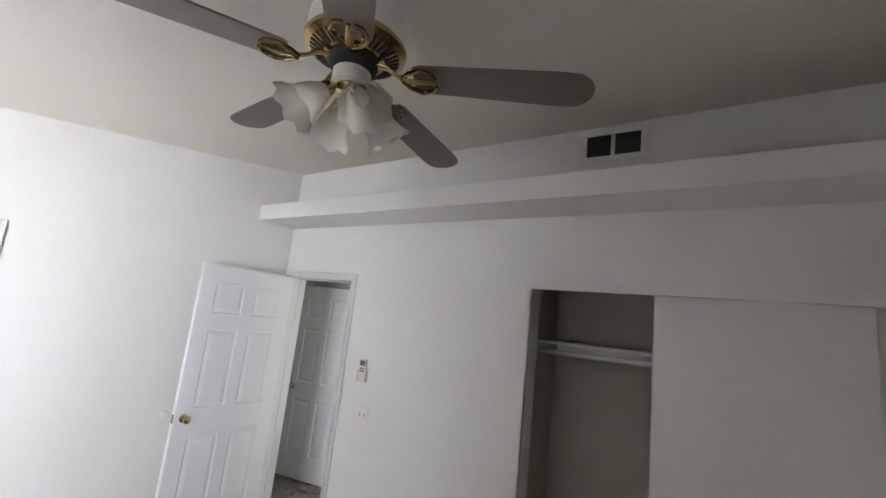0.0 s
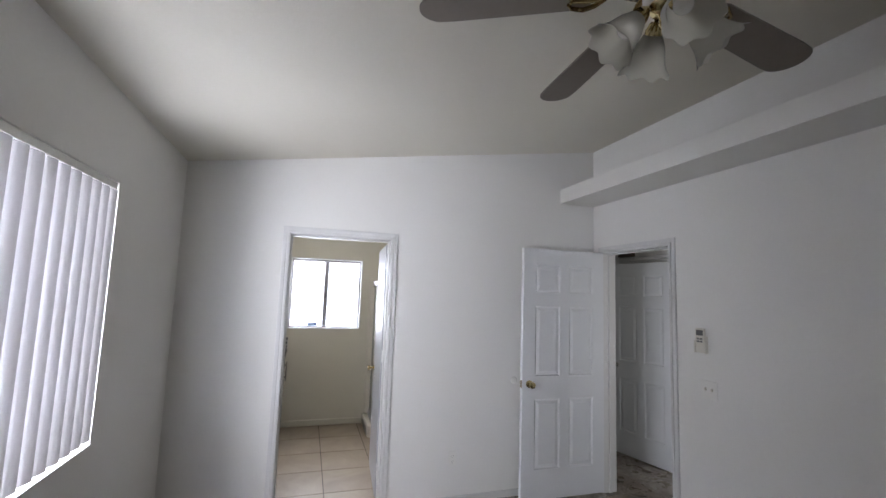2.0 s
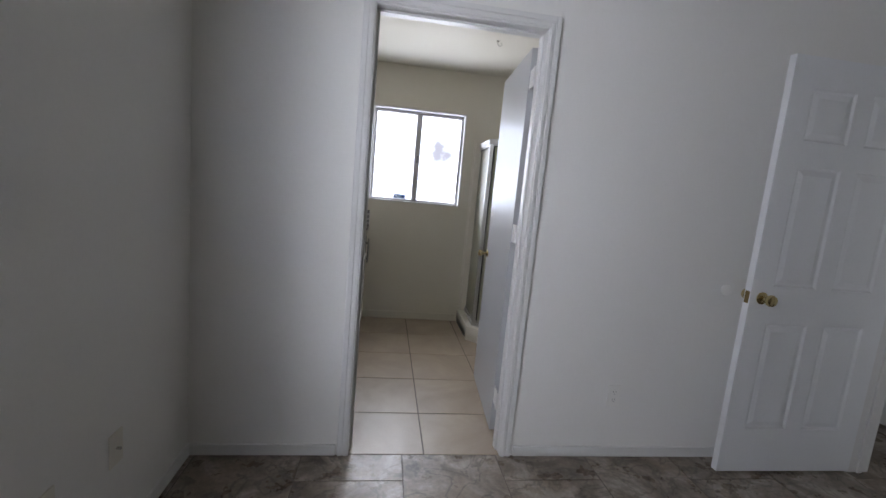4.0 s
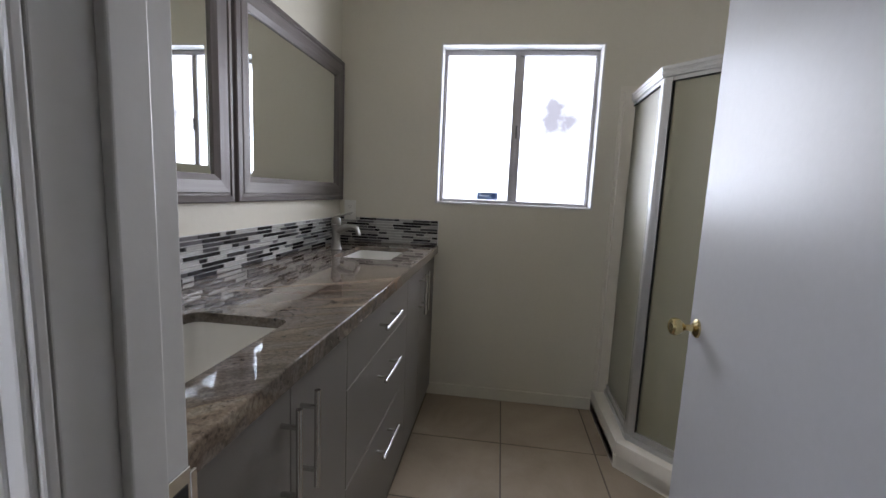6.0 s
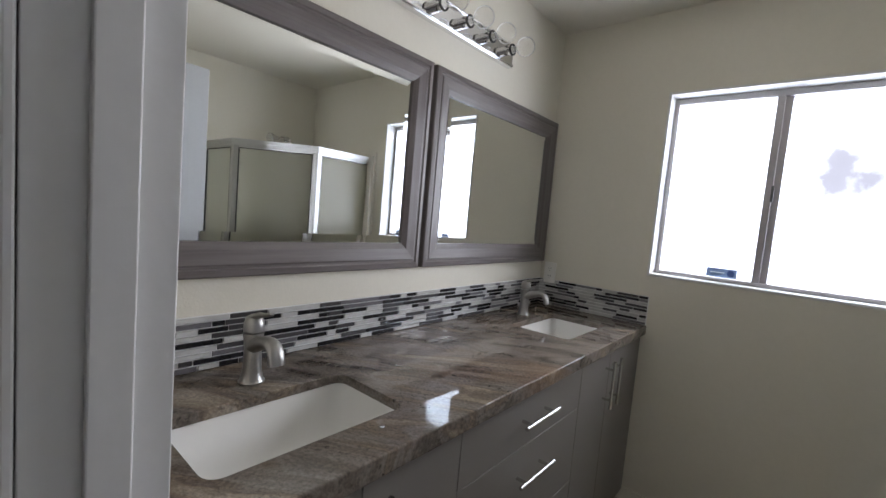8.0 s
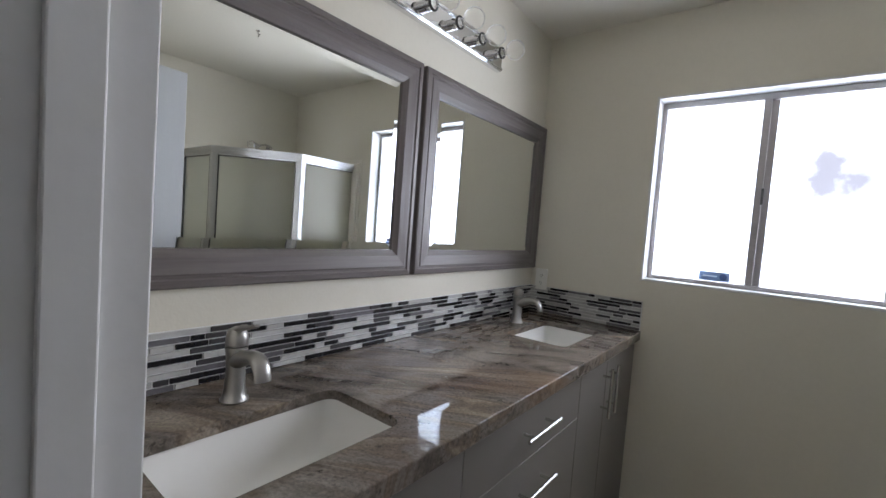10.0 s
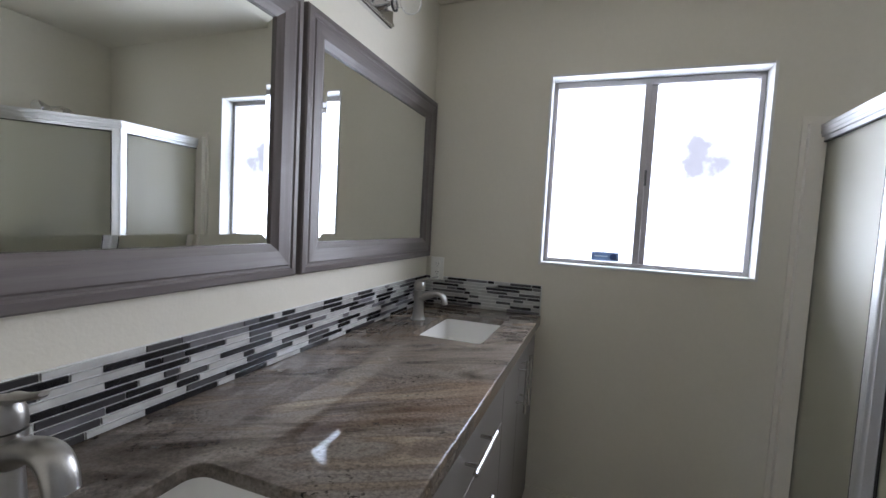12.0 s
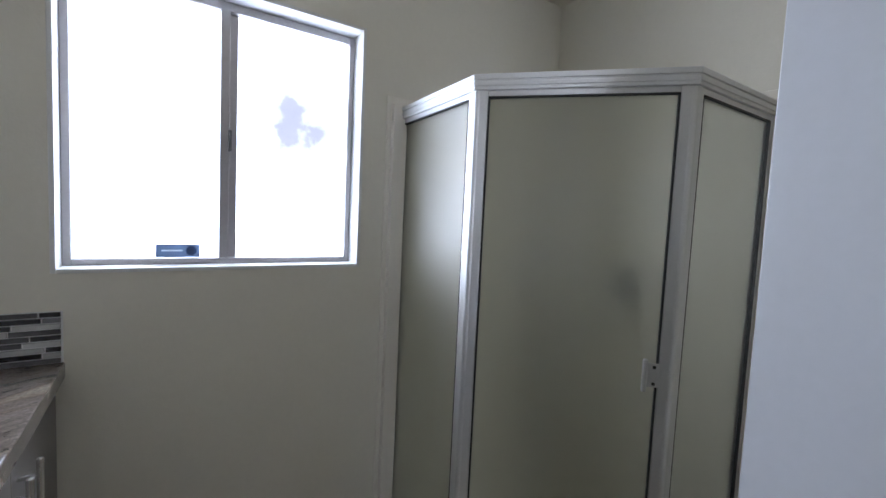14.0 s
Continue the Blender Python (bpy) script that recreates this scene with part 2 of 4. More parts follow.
def glassy(name, color, rough, shape="frost"):
    m = bpy.data.materials.new(name)
    m.use_nodes = True
    b = m.node_tree.nodes["Principled BSDF"]
    b.inputs["Base Color"].default_value = (*color, 1)
    b.inputs["Roughness"].default_value = rough
    b.inputs["Transmission Weight"].default_value = 1.0
    b.inputs["IOR"].default_value = 1.3
    return m


def thin_glass(name, clear, body, gloss_rough, patch=False):
    """A thin pane: part clear, part milky, with a faint gloss; patch: a smeared milky stain."""
    m = bpy.data.materials.new(name)
    m.use_nodes = True
    n, l = m.node_tree.nodes, m.node_tree.links
    n.remove(n["Principled BSDF"])
    tr, tl, gl = n.new("ShaderNodeBsdfTransparent"), n.new("ShaderNodeBsdfTranslucent"), n.new("ShaderNodeBsdfGlossy")
    tl.inputs["Color"].default_value = (*body, 1)
    gl.inputs["Roughness"].default_value = gloss_rough
    m1, m2 = n.new("ShaderNodeMixShader"), n.new("ShaderNodeMixShader")
    m1.inputs["Fac"].default_value = 1 - clear
    l.new(tr.outputs[0], m1.inputs[1])
    l.new(tl.outputs[0], m1.inputs[2])
    l.new(m1.outputs[0], m2.inputs[1])
    l.new(gl.outputs[0], m2.inputs[2])
    fr = n.new("ShaderNodeFresnel")
    fr.inputs["IOR"].default_value = 1.1
    l.new(fr.outputs[0], m2.inputs["Fac"])
    l.new(m2.outputs[0], n["Material Output"].inputs["Surface"])
    if patch:
        tc, mp, nz = n.new("ShaderNodeTexCoord"), n.new("ShaderNodeMapping"), n.new("ShaderNodeTexNoise")
        l.new(tc.outputs["Object"], mp.inputs["Vector"])
        mp.inputs["Location"].default_value = (-0.205 / 0.125, 0, -1.665 / 0.185)
        mp.inputs["Scale"].default_value = (1 / 0.125, 0, 1 / 0.185)
        nz.inputs["Scale"].default_value, nz.inputs["Detail"].default_value = 11, 6
        l.new(tc.outputs["Object"], nz.inputs["Vector"])
        ln = n.new("ShaderNodeVectorMath")
        ln.operation = "LENGTH"
        l.new(mp.outputs["Vector"], ln.inputs[0])
        ad = n.new("ShaderNodeMath")
        ad.operation = "MULTIPLY_ADD"
        ad.inputs[1].default_value = 2.2
        l.new(nz.outputs["Fac"], ad.inputs[0])
        l.new(ln.outputs["Value"], ad.inputs[2])
        mr = n.new("ShaderNodeMapRange")
        mr.inputs["From Min"].default_value, mr.inputs["From Max"].default_value = 1.5, 2.6
        l.new(ad.outputs[0], mr.inputs["Value"])
        mc = n.new("ShaderNodeMix")
        mc.data_type = "RGBA"
        mc.inputs["A"].default_value, mc.inputs["B"].default_value = (0.255, 0.258, 0.28, 1), (*body, 1)
        l.new(mr.outputs["Result"], mc.inputs["Factor"])
        l.new(mc.outputs["Result"], tl.inputs["Color"])
    return m


M_PANE = thin_glass("frosted_window_glass", 0.05, (0.76, 0.81, 0.88), 0.3)
M_PANE_STAIN = thin_glass("stained_window_glass", 0.05, (0.76, 0.81, 0.88), 0.3, True)
M_SHOWER = glassy("obscure_shower_glass", (0.70, 0.71, 0.64), 0.40)
M_SHADE = thin_glass("frosted_lamp_glass", 0.30, (0.78, 0.77, 0.72), 0.25)
M_BULBCLEAR = thin_glass("clear_bulb_glass", 0.86, (0.9, 0.9, 0.86), 0.6)
M_BLUE = thin_glass("sticker_blue", 0.0, (0.19, 0.225, 0.28), 0.4)


def slat_material():
    m = mat("blind_slat_vinyl", (0.60, 0.59, 0.595), 0.45, var=0.03, scale=2)
    n, l = m.node_tree.nodes, m.node_tree.links
    tl, mx = n.new("ShaderNodeBsdfTranslucent"), n.new("ShaderNodeMixShader")
    tl.inputs["Color"].default_value = (0.60, 0.585, 0.59, 1)
    mx.inputs["Fac"].default_value = 0.19
    l.new(n["Principled BSDF"].outputs[0], mx.inputs[1])
    l.new(tl.outputs[0], mx.inputs[2])
    l.new(mx.outputs[0], n["Material Output"].inputs["Surface"])
    return m


M_SLAT = slat_material()


# ---- mesh helpers ----
def box(bm, x0, x1, y0, y1, z0, z1, bevel=0.0):
    r = bmesh.ops.create_cube(bm, size=1.0)
    vs = r["verts"]
    for v in vs:
        v.co = Vector((x0 + (v.co.x + 0.5) * (x1 - x0), y0 + (v.co.y + 0.5) * (y1 - y0), z0 + (v.co.z + 0.5) * (z1 - z0)))
    if bevel:
        es = list({e for v in vs for e in v.link_edges})
        bmesh.ops.bevel(bm, geom=es, offset=bevel, segments=2, affect="EDGES", profile=0.5)


def rod(bm, a, b, r0, r1=None, seg=16):
    a, b = Vector(a), Vector(b)
    d = b - a
    m = Matrix.Translation((a + b) / 2) @ d.to_track_quat("Z", "Y").to_matrix().to_4x4()
    bmesh.ops.create_cone(bm, cap_ends=True, segments=seg, radius1=r0, radius2=r0 if r1 is None else r1, depth=d.length, matrix=m)


def ball(bm, c, r, seg=16):
    bmesh.ops.create_uvsphere(bm, u_segments=seg, v_segments=seg // 2 + 2, radius=r, matrix=Matrix.Translation(c))


def lathe(bm, profile, m=Matrix.Identity(4), seg=32, closed=True):
    """Turn (radius, height) rows about z."""
    rings = []
    for r, z in profile:
        rings.append([bm.verts.new(m @ Vector((max(r, 1e-4) * math.cos(2 * math.pi * i / seg), max(r, 1e-4) * math.sin(2 * math.pi * i / seg), z))) for i in range(seg)])
    for a, b in zip(rings, rings[1:]):
        for i in range(seg):
            bm.faces.new((a[i], a[(i + 1) % seg], b[(i + 1) % seg], b[i]))
    if closed:
        bm.faces.new(list(reversed(rings[0])))
        bm.faces.new(rings[-1])


def sweep(bm, pts, sizes, side, seg=14):
    """A tube through pts with half-widths (along side, across it) at each."""
    pts = [Vector(p) for p in pts]
    side = Vector(side).normalized()
    rings = []
    for i, p in enumerate(pts):
        d = (pts[min(i + 1, len(pts) - 1)] - pts[max(i - 1, 0)]).normalized()
        up = side.cross(d).normalized()
        a, b = sizes[i]
        rings.append([bm.verts.new(p + side * a * math.cos(2 * math.pi * k / seg) + up * b * math.sin(2 * math.pi * k / seg)) for k in range(seg)])
    for a, b in zip(rings, rings[1:]):
        for i in range(seg):
            bm.faces.new((a[i], a[(i + 1) % seg], b[(i + 1) % seg], b[i]))
    bm.faces.new(list(reversed(rings[0])))
    bm.faces.new(rings[-1])


def round_rect(x0, x1, y0, y1, r, n=5):
    out = []
    for cx, cy, a0 in ((x1 - r, y1 - r, 0), (x0 + r, y1 - r, 90), (x0 + r, y0 + r, 180), (x1 - r, y0 + r, 270)):
        for k in range(n + 1):
            a = radians(a0 + 90 * k / n)
            out.append((cx + r * math.cos(a), cy + r * math.sin(a)))
    return out


def plate(bm, outer, holes, z0, z1):
    """A flat plate with holes, z0 to z1 thick."""
    edges = []
    for loop in (outer, *holes):
        vs = [bm.verts.new((x, y, z1)) for x, y in loop]
        edges += [bm.edges.new((vs[i], vs[(i + 1) % len(vs)])) for i in range(len(vs))]
    r = bmesh.ops.triangle_fill(bm, use_beauty=True, use_dissolve=True, edges=edges)
    fs = [f for f in r["geom"] if isinstance(f, bmesh.types.BMFace)]
    ex = bmesh.ops.extrude_face_region(bm, geom=fs)
    for v in ex["geom"]:
        if isinstance(v, bmesh.types.BMVert):
            v.co.z = z0


def mesh_of(name, bm, material, smooth=False):
    bmesh.ops.recalc_face_normals(bm, faces=bm.faces)
    me = bpy.data.meshes.new(name)
    bm.to_mesh(me)
    bm.free()
    me.materials.append(material)
    if smooth:
        for p in me.polygons:
            p.use_smooth = True
        me.set_sharp_from_angle(angle=radians(38))
    return me


def thing(name, m, label, category, group="", kind=""):
    ob = new(name)
    ob.empty_display_size = 0.1
    ob.matrix_basis = m
    return tagged(ob, label, category, group, kind)


def part(name, bm, material, parent, label="", smooth=False):
    ob = new(name, mesh_of(name, bm, material, smooth))
    ob.parent = parent
    return tagged(ob, label)


def solid(name, bm, material, label, category, group="", kind="", smooth=False, m=None):
    ob = new(name, mesh_of(name, bm, material, smooth))
    if m is not None:
        ob.matrix_basis = m
    return tagged(ob, label, category, group, kind)


def boxes(*rows, bevel=0.0):
    bm = bmesh.new()
    for r in rows:
        box(bm, *r, bevel=bevel)
    return bm


def wall(name, axis, a0, a1, u0, u1, z0, z1, holes, material, label, top=None):
    """A wall with openings right through it. axis: the one its thickness a0..a1 runs along; holes: (u0, u1, z0, z1)."""
    us = sorted({u0, u1, *[h[0] for h in holes], *[h[1] for h in holes]})
    zs = sorted({z0, z1, *[h[2] for h in holes], *[h[3] for h in holes]})
    full = {}
    for i in range(len(us) - 1):
        for j in range(len(zs) - 1):
            um, zm = (us[i] + us[i + 1]) / 2, (zs[j] + zs[j + 1]) / 2
            full[i, j] = not any(h[0] < um < h[1] and h[2] < zm < h[3] for h in holes)
    bm = bmesh.new()
    made = {}

    def v(a, u, z):
        key = (a, u, z)
        if key not in made:
            p = (a, u, z) if axis == "x" else (u, a, z)
            if top and z == z1:
                p = (p[0], p[1], top(p[0]))
            made[key] = bm.verts.new(p)
        return made[key]

    for (i, j), f in full.items():
        if not f:
            continue
        c = [(us[i], zs[j]), (us[i + 1], zs[j]), (us[i + 1], zs[j + 1]), (us[i], zs[j + 1])]
        for a in (a0, a1):
            bm.faces.new([v(a, *k) for k in c])
        for (p, q), nb in (((0, 1), (i, j - 1)), ((1, 2), (i + 1, j)), ((2, 3), (i, j + 1)), ((3, 0), (i - 1, j))):
            if not full.get(nb):
                bm.faces.new((v(a0, *c[p]), v(a0, *c[q]), v(a1, *c[q]), v(a1, *c[p])))
    return solid(name, bm, material, label, "wall", kind="structure")


# ---- the rooms ----
XL, XR, YB = -1.10, 2.272, -4.70
WY = 2.187
BL, BR = -1.02, 1.43


def ceil_z(x):
    return 2.505 + 0.1525 * (x - XL)


wall("wall_north", "y", 0.0, 0.11, -1.24, 2.40, -0.1, 3.0, [(-0.385, 0.385, -0.1, 2.055)], M_WALL, "off-white painted wall with a doorway to the bathroom", lambda x: ceil_z(x) + 0.03)
wall("wall_west", "x", -1.24, XL, YB, 0.0, -0.1, 2.53, [(-2.92, -1.03, 0.925, 2.10)], M_WALL, "off-white painted wall with a wide window opening")
wall("wall_east", "x", XR, 2.40, YB, 0.0, -0.1, 3.05, [(-0.885, -0.125, -0.1, 2.055), (-4.02, -2.395, -0.1, 2.13)], M_WALL, "off-white painted wall with a doorway and a closet opening")
wall("wall_south", "y", YB - 0.12, YB, -1.24, 2.40, -0.1, 3.0, [], M_WALL, "plain off-white painted wall", lambda x: ceil_z(x) + 0.03)
bm = bmesh.new()
box(bm, -1.30, 2.40, YB - 0.12, 0.12, 0, 0.1)
for v in bm.verts:
    v.co.z += ceil_z(v.co.x)
solid("ceiling", bm, M_CEIL, "cream painted sloping ceiling", "ceiling", kind="structure")
wall("bath_wall_west", "x", BL - 0.15, BL, 0.12, WY, -0.1, 2.42, [], M_BATHWALL, "beige painted bathroom wall behind the vanity")
wall("bath_wall_north", "y", WY, WY + 0.13, BL - 0.15, BR + 0.12, -0.1, 2.42, [(-0.452, 0.419, 1.147, 2.02)], M_BATHWALL, "beige painted bathroom wall with a window opening")
wall("bath_wall_east", "x", BR, BR + 0.12, 0.12, WY, -0.1, 2.42, [], M_BATHWALL, "beige painted bathroom wall beside the shower")
wall("bath_wall_south", "y", 0.1105, 0.118, BL, BR, -0.1, 2.40, [(-0.45, 0.45, -0.1, 2.12)], M_BATHWALL, "beige painted bathroom side of the doorway wall")
solid("bath_ceiling", boxes((BL - 0.15, BR + 0.12, 0.12, WY + 0.13, 2.40, 2.48)), M_CEIL, "cream painted flat bathroom ceiling", "ceiling", kind="structure")
# hallway and the closet
HX = 3.25
wall("hall_wall_east", "x", HX, HX + 0.1, -1.7, 1.9, -0.1, 2.42, [(-0.005, 0.755, -0.1, 2.05)], M_WALL, "off-white hallway wall with a doorway")
wall("hall_wall_north", "y", 1.9, 2.0, 2.30, HX + 0.1, -0.1, 2.42, [], M_WALL, "plain hallway end wall")
wall("hall_wall_south", "y", -1.8, -1.7, 2.40, HX + 0.1, -0.1, 2.42, [(2.50, 3.16, 0.4, 2.2)], M_WALL, "plain hallway end wall")
wall("hall_wall_west", "x", 2.29, 2.39, 0.12, 1.9, -0.1, 2.42, [], M_WALL, "plain hallway wall")
wall("hall_closet_wall", "x", HX + 0.6, HX + 0.7, -0.135, 0.865, -0.1, 2.42, [], M_WALL, "plain wall inside the far doorway")
solid("hall_ceiling", boxes((2.29, HX + 0.7, -1.8, 2.0, 2.40, 2.48)), M_CEIL, "cream hallway ceiling", "ceiling", kind="structure")
solid("hall_closet_side", boxes((HX + 0.1, HX + 0.6, -0.155, -0.075, 0, 2.4), (HX + 0.1, HX + 0.6, 0.805, 0.885, 0, 2.4)), M_WALL, "plain side walls inside the far doorway", "wall", kind="structure")
# closet walls and ceiling carry their shade in the paint colour
wall("closet_wall_back", "x", 2.98, 3.06, -4.2, -2.2, -0.1, 2.42, [], M_CLOSET_SHADE, "shaded beige wall at the back of the closet")
wall("closet_wall_side", "y", -2.30, -2.22, 2.40, 2.98, -0.1, 2.42, [], M_CLOSET_SHADE, "shaded beige closet side wall")
wall("closet_wall_end", "y", -4.2, -4.12, 2.40, 2.98, -0.1, 2.42, [], M_CLOSET_SHADE, "shaded beige closet end wall")
solid("closet_ceiling", boxes((2.40, 3.06, -4.2, -2.22, 2.36, 2.44)), M_CLOSET_SHADE, "closet ceiling", "ceiling", kind="structure")
solid("ground", boxes((-60, 60, -60, 60, -0.6, -0.5)), M_OUT, "dry sandy ground outside", "ground", kind="structure")

# baseboards
for x0, x1, y0, y1 in ((XL, -0.44, -0.012, 0), (0.44, XR, -0.012, 0), (XL, XL + 0.012, YB, -0.012), (XR - 0.012, XR, -2.33, -0.945), (XR - 0.012, XR, YB, -4.02), (XL, XR, YB, YB + 0.012)):
    solid("baseboard", boxes((x0, x1, y0, y1, 0.0, 0.055), bevel=0.003), M_TRIM, "white painted low baseboard", "baseboard", kind="structure")
for x0, x1, y0, y1 in ((-0.48, 0.53, WY - 0.012, WY), (BR - 0.012, BR, 0.13, 1.2)):
    solid("baseboard", boxes((x0, x1, y0, y1, 0.0, 0.07), bevel=0.003), M_BATHWALL, "beige painted baseboard", "baseboard", kind="structure")


# ---- door frames ----
def casing_bm(u0, u1, ztop, w, proud, axis, face, out):
    """Two uprights and a head round an opening, stepped in profile; out: the way the face looks."""
    bm = bmesh.new()
    for d0, d1, pr in ((0.0, w, proud * 0.62), (w * 0.12, w * 0.42, proud), (w * 0.55, w * 0.97, proud * 0.85)):
        for a, b, z0, z1 in ((u0 - d1, u0 - d0, 0, ztop + d1), (u1 + d0, u1 + d1, 0, ztop + d1), (u0 - d0, u1 + d0, ztop + d0, ztop + d1)):
            f0, f1 = sorted((face, face + out * pr))
            if axis == "y":
                box(bm, a, b, f0, f1, z0, z1, bevel=0.0025)
            else:
                box(bm, f0, f1, a, b, z0, z1, bevel=0.0025)
    return bm


solid("door_casing_1", casing_bm(-0.377, 0.372, 2.042, 0.056, 0.016, "y", -0.001, -1), M_TRIM, "white painted moulded casing round the bathroom doorway", "door casing", kind="structure")
solid("door_casing_2", casing_bm(-0.393, 0.380, 2.046, 0.05, 0.010, "y", 0.1185, 1), M_TRIM, "white painted casing on the bathroom side", "door casing", kind="structure")
solid("door_casing_3", casing_bm(-0.872, -0.138, 2.042, 0.058, 0.016, "x", XR - 0.001, -1), M_TRIM, "white painted casing round the hallway doorway", "door casing", kind="structure")
solid("door_casing_4", casing_bm(0.010, 0.740, 2.035, 0.085, 0.016, "x", HX - 0.001, -1), M_TRIM, "white painted casing of the far hallway door", "door casing", kind="structure")
jamb_1 = thing("door_jamb_1", pose(0, 0, 0), "white painted jamb of the bathroom doorway", "door jamb", kind="structure")
part("lining", boxes((-0.3845, -0.377, 0.0, 0.121, 0, 2.042), (0.372, 0.384, 0.0, 0.121, 0, 2.042), (-0.3845, 0.384, 0.0, 0.121, 2.042, 2.054), bevel=0.0015), M_TRIM, jamb_1)
part("door_stop", boxes((-0.377, -0.366, 0.045, 0.083, 0, 2.031), (0.361, 0.372, 0.045, 0.083, 0, 2.031), (-0.377, 0.372, 0.045, 0.083, 2.031, 2.042), bevel=0.002), M_TRIM, jamb_1)
sp = part("strike_plate", boxes((-0.3775, -0.3750, 0.088, 0.121, 0.86, 0.925), (-0.3775, -0.374, 0.120, 0.129, 0.868, 0.918), bevel=0.0008), M_CHROME, jamb_1, "chrome strike plate")
part("latch_hole", boxes((-0.3752, -0.3744, 0.097, 0.116, 0.878, 0.908)), M_DARK, sp)
jamb_2 = thing("door_jamb_2", pose(0, 0, 0), "white painted jamb of the hallway doorway", "door jamb", kind="structure")
part("lining", boxes((XR, 2.40, -0.884, -0.872, 0, 2.042), (XR, 2.40, -0.138, -0.126, 0, 2.042), (XR, 2.40, -0.884, -0.126, 2.042, 2.054), bevel=0.0015), M_TRIM, jamb_2)
part("door_stop", boxes((2.32, 2.35, -0.872, -0.861, 0, 2.031), (2.32, 2.35, -0.149, -0.138, 0, 2.031), (2.32, 2.35, -0.872, -0.138, 2.031, 2.042), bevel=0.002), M_TRIM, jamb_2)


# ---- doors: hinge at the origin, leaf along +x, thickness along y ----
def knob_part(parent, x, z, y, out, material, label, size=1.0):
    bm = bmesh.new()
    m = Matrix.Translation((x, y, z)) @ Matrix.Rotation(radians(-90 * out), 4, "X") @ Matrix.Diagonal((size, size, 1, 1))
    lathe(bm, [(0.030, 0), (0.030, 0.004), (0.022, 0.009), (0.011, 0.012), (0.010, 0.028), (0.016, 0.034), (0.026, 0.042), (0.0285, 0.052), (0.025, 0.061), (0.012, 0.066), (0.0, 0.0665)], m, 24)
    return part("door_knob", bm, material, parent, label, True)


def hinges(parent, h, material):
    for z in (0.18, 1.07, h - 0.20):
        bm = bmesh.new()
        rod(bm, (-0.004, -0.004, z), (-0.004, -0.004, z + 0.09), 0.006, seg=10)
        box(bm, 0.0, 0.036 if parent is bed_door else 0.082, -0.0065, -0.0035, z, z + 0.09)
        for k in (0.012, 0.045, 0.078):
            ball(bm, (0.022, -0.0068, z + k), 0.004, 8)
        for k in (0.03, 0.06):
            box(bm, -0.0105, 0.0025, -0.0105, 0.0025, z + k - 0.0008, z + k + 0.0008)
        part("hinge", bm, material, parent, "painted hinge")


def six_panel_door(name, m, w, h, label):
    d = thing(name, m, label, "door", kind="structure")
    t = 0.035
    part("core", boxes((0.002, w - 0.002, 0.008, t - 0.008, 0.014, h - 0.002)), M_DOOR, d)
    st, mid = w * 0.145, w * 0.115
    xs = [(st, w / 2 - mid / 2), (w / 2 + mid / 2, w - st)]
    zs = [(0.245, 0.80), (0.985, 1.56), (1.675, h - 0.135)]
    bm = bmesh.new()
    for y0, y1 in ((0, 0.009), (t - 0.009, t)):
        for a, b in ((0, st), (w - st, w), (w / 2 - mid / 2, w / 2 + mid / 2)):
            box(bm, a, b, y0, y1, 0.012, h)
        for z0, z1 in ((0.012, zs[0][0]), (zs[0][1], zs[1][0]), (zs[1][1], zs[2][0]), (zs[2][1], h)):
            for a, b in xs:
                box(bm, a, b, y0, y1, z0, z1)
    for x in (0.0, w - 0.003):
        box(bm, x, x + 0.003, 0.009, t - 0.009, 0.012, h)
    part("frame", bm, M_DOOR, d)
    for a, b in xs:
        for z0, z1 in zs:
            bm = bmesh.new()
            for s in (0, 1):
                lv = [(0.0, 0.0092), (0.010, 0.0035), (0.016, 0.0075), (0.040, 0.0018)]
                rings = []
                for ins, dep in lv:
                    y = t - dep if s else dep
                    y = min(max(y, 0.0004), t - 0.0004)
                    rings.append([bm.verts.new((px, y, pz)) for px, pz in ((a + ins, z0 + ins), (b - ins, z0 + ins), (b - ins, z1 - ins), (a + ins, z1 - ins))])
                # first ring lies at the face, the moulding falls from it
                for v in rings[0]:
                    v.co.y = t - 0.0004 if s else 0.0004
                for v in rings[1]:
                    v.co.y = t - 0.0075 if s else 0.0075
                for v in rings[2]:
                    v.co.y = t - 0.0075 if s else 0.0075
                for p, q in zip(rings, rings[1:]):
                    for k in range(4):
                        bm.faces.new((p[k], p[(k + 1) % 4], q[(k + 1) % 4], q[k]))
                bm.faces.new(rings[-1])
            part("panel", bm, M_DOOR, d)
    return d


bed_door = six_panel_door("door_1", pose(2.268, -0.108, 0, 0, 0, 180), 0.79, 2.045, "white six-panel bedroom door standing open against the wall")
knob_part(bed_door, 0.725, 0.925, 0.035, 1, M_BRASS, "polished brass knob")
knob_part(bed_door, 0.725, 0.925, 0.0, -1, M_BRASS, "polished brass knob")
part("latch_plate", boxes((0.7885, 0.792, 0.006, 0.029, 0.895, 0.955), bevel=0.0005), M_ABRASS, bed_door, "brass latch plate")
hinges(bed_door, 2.03, M_TRIM)
hall_door = six_panel_door("door_2", pose(HX - 0.020, 0.014, 0, 0, 0, 103), 0.72, 2.03, "white six-panel hallway door standing ajar")
knob_part(hall_door, 0.655, 0.93, 0.035, 1, M_STEEL, "satin metal knob")
knob_part(hall_door, 0.655, 0.93, 0.0, -1, M_STEEL, "satin metal knob")

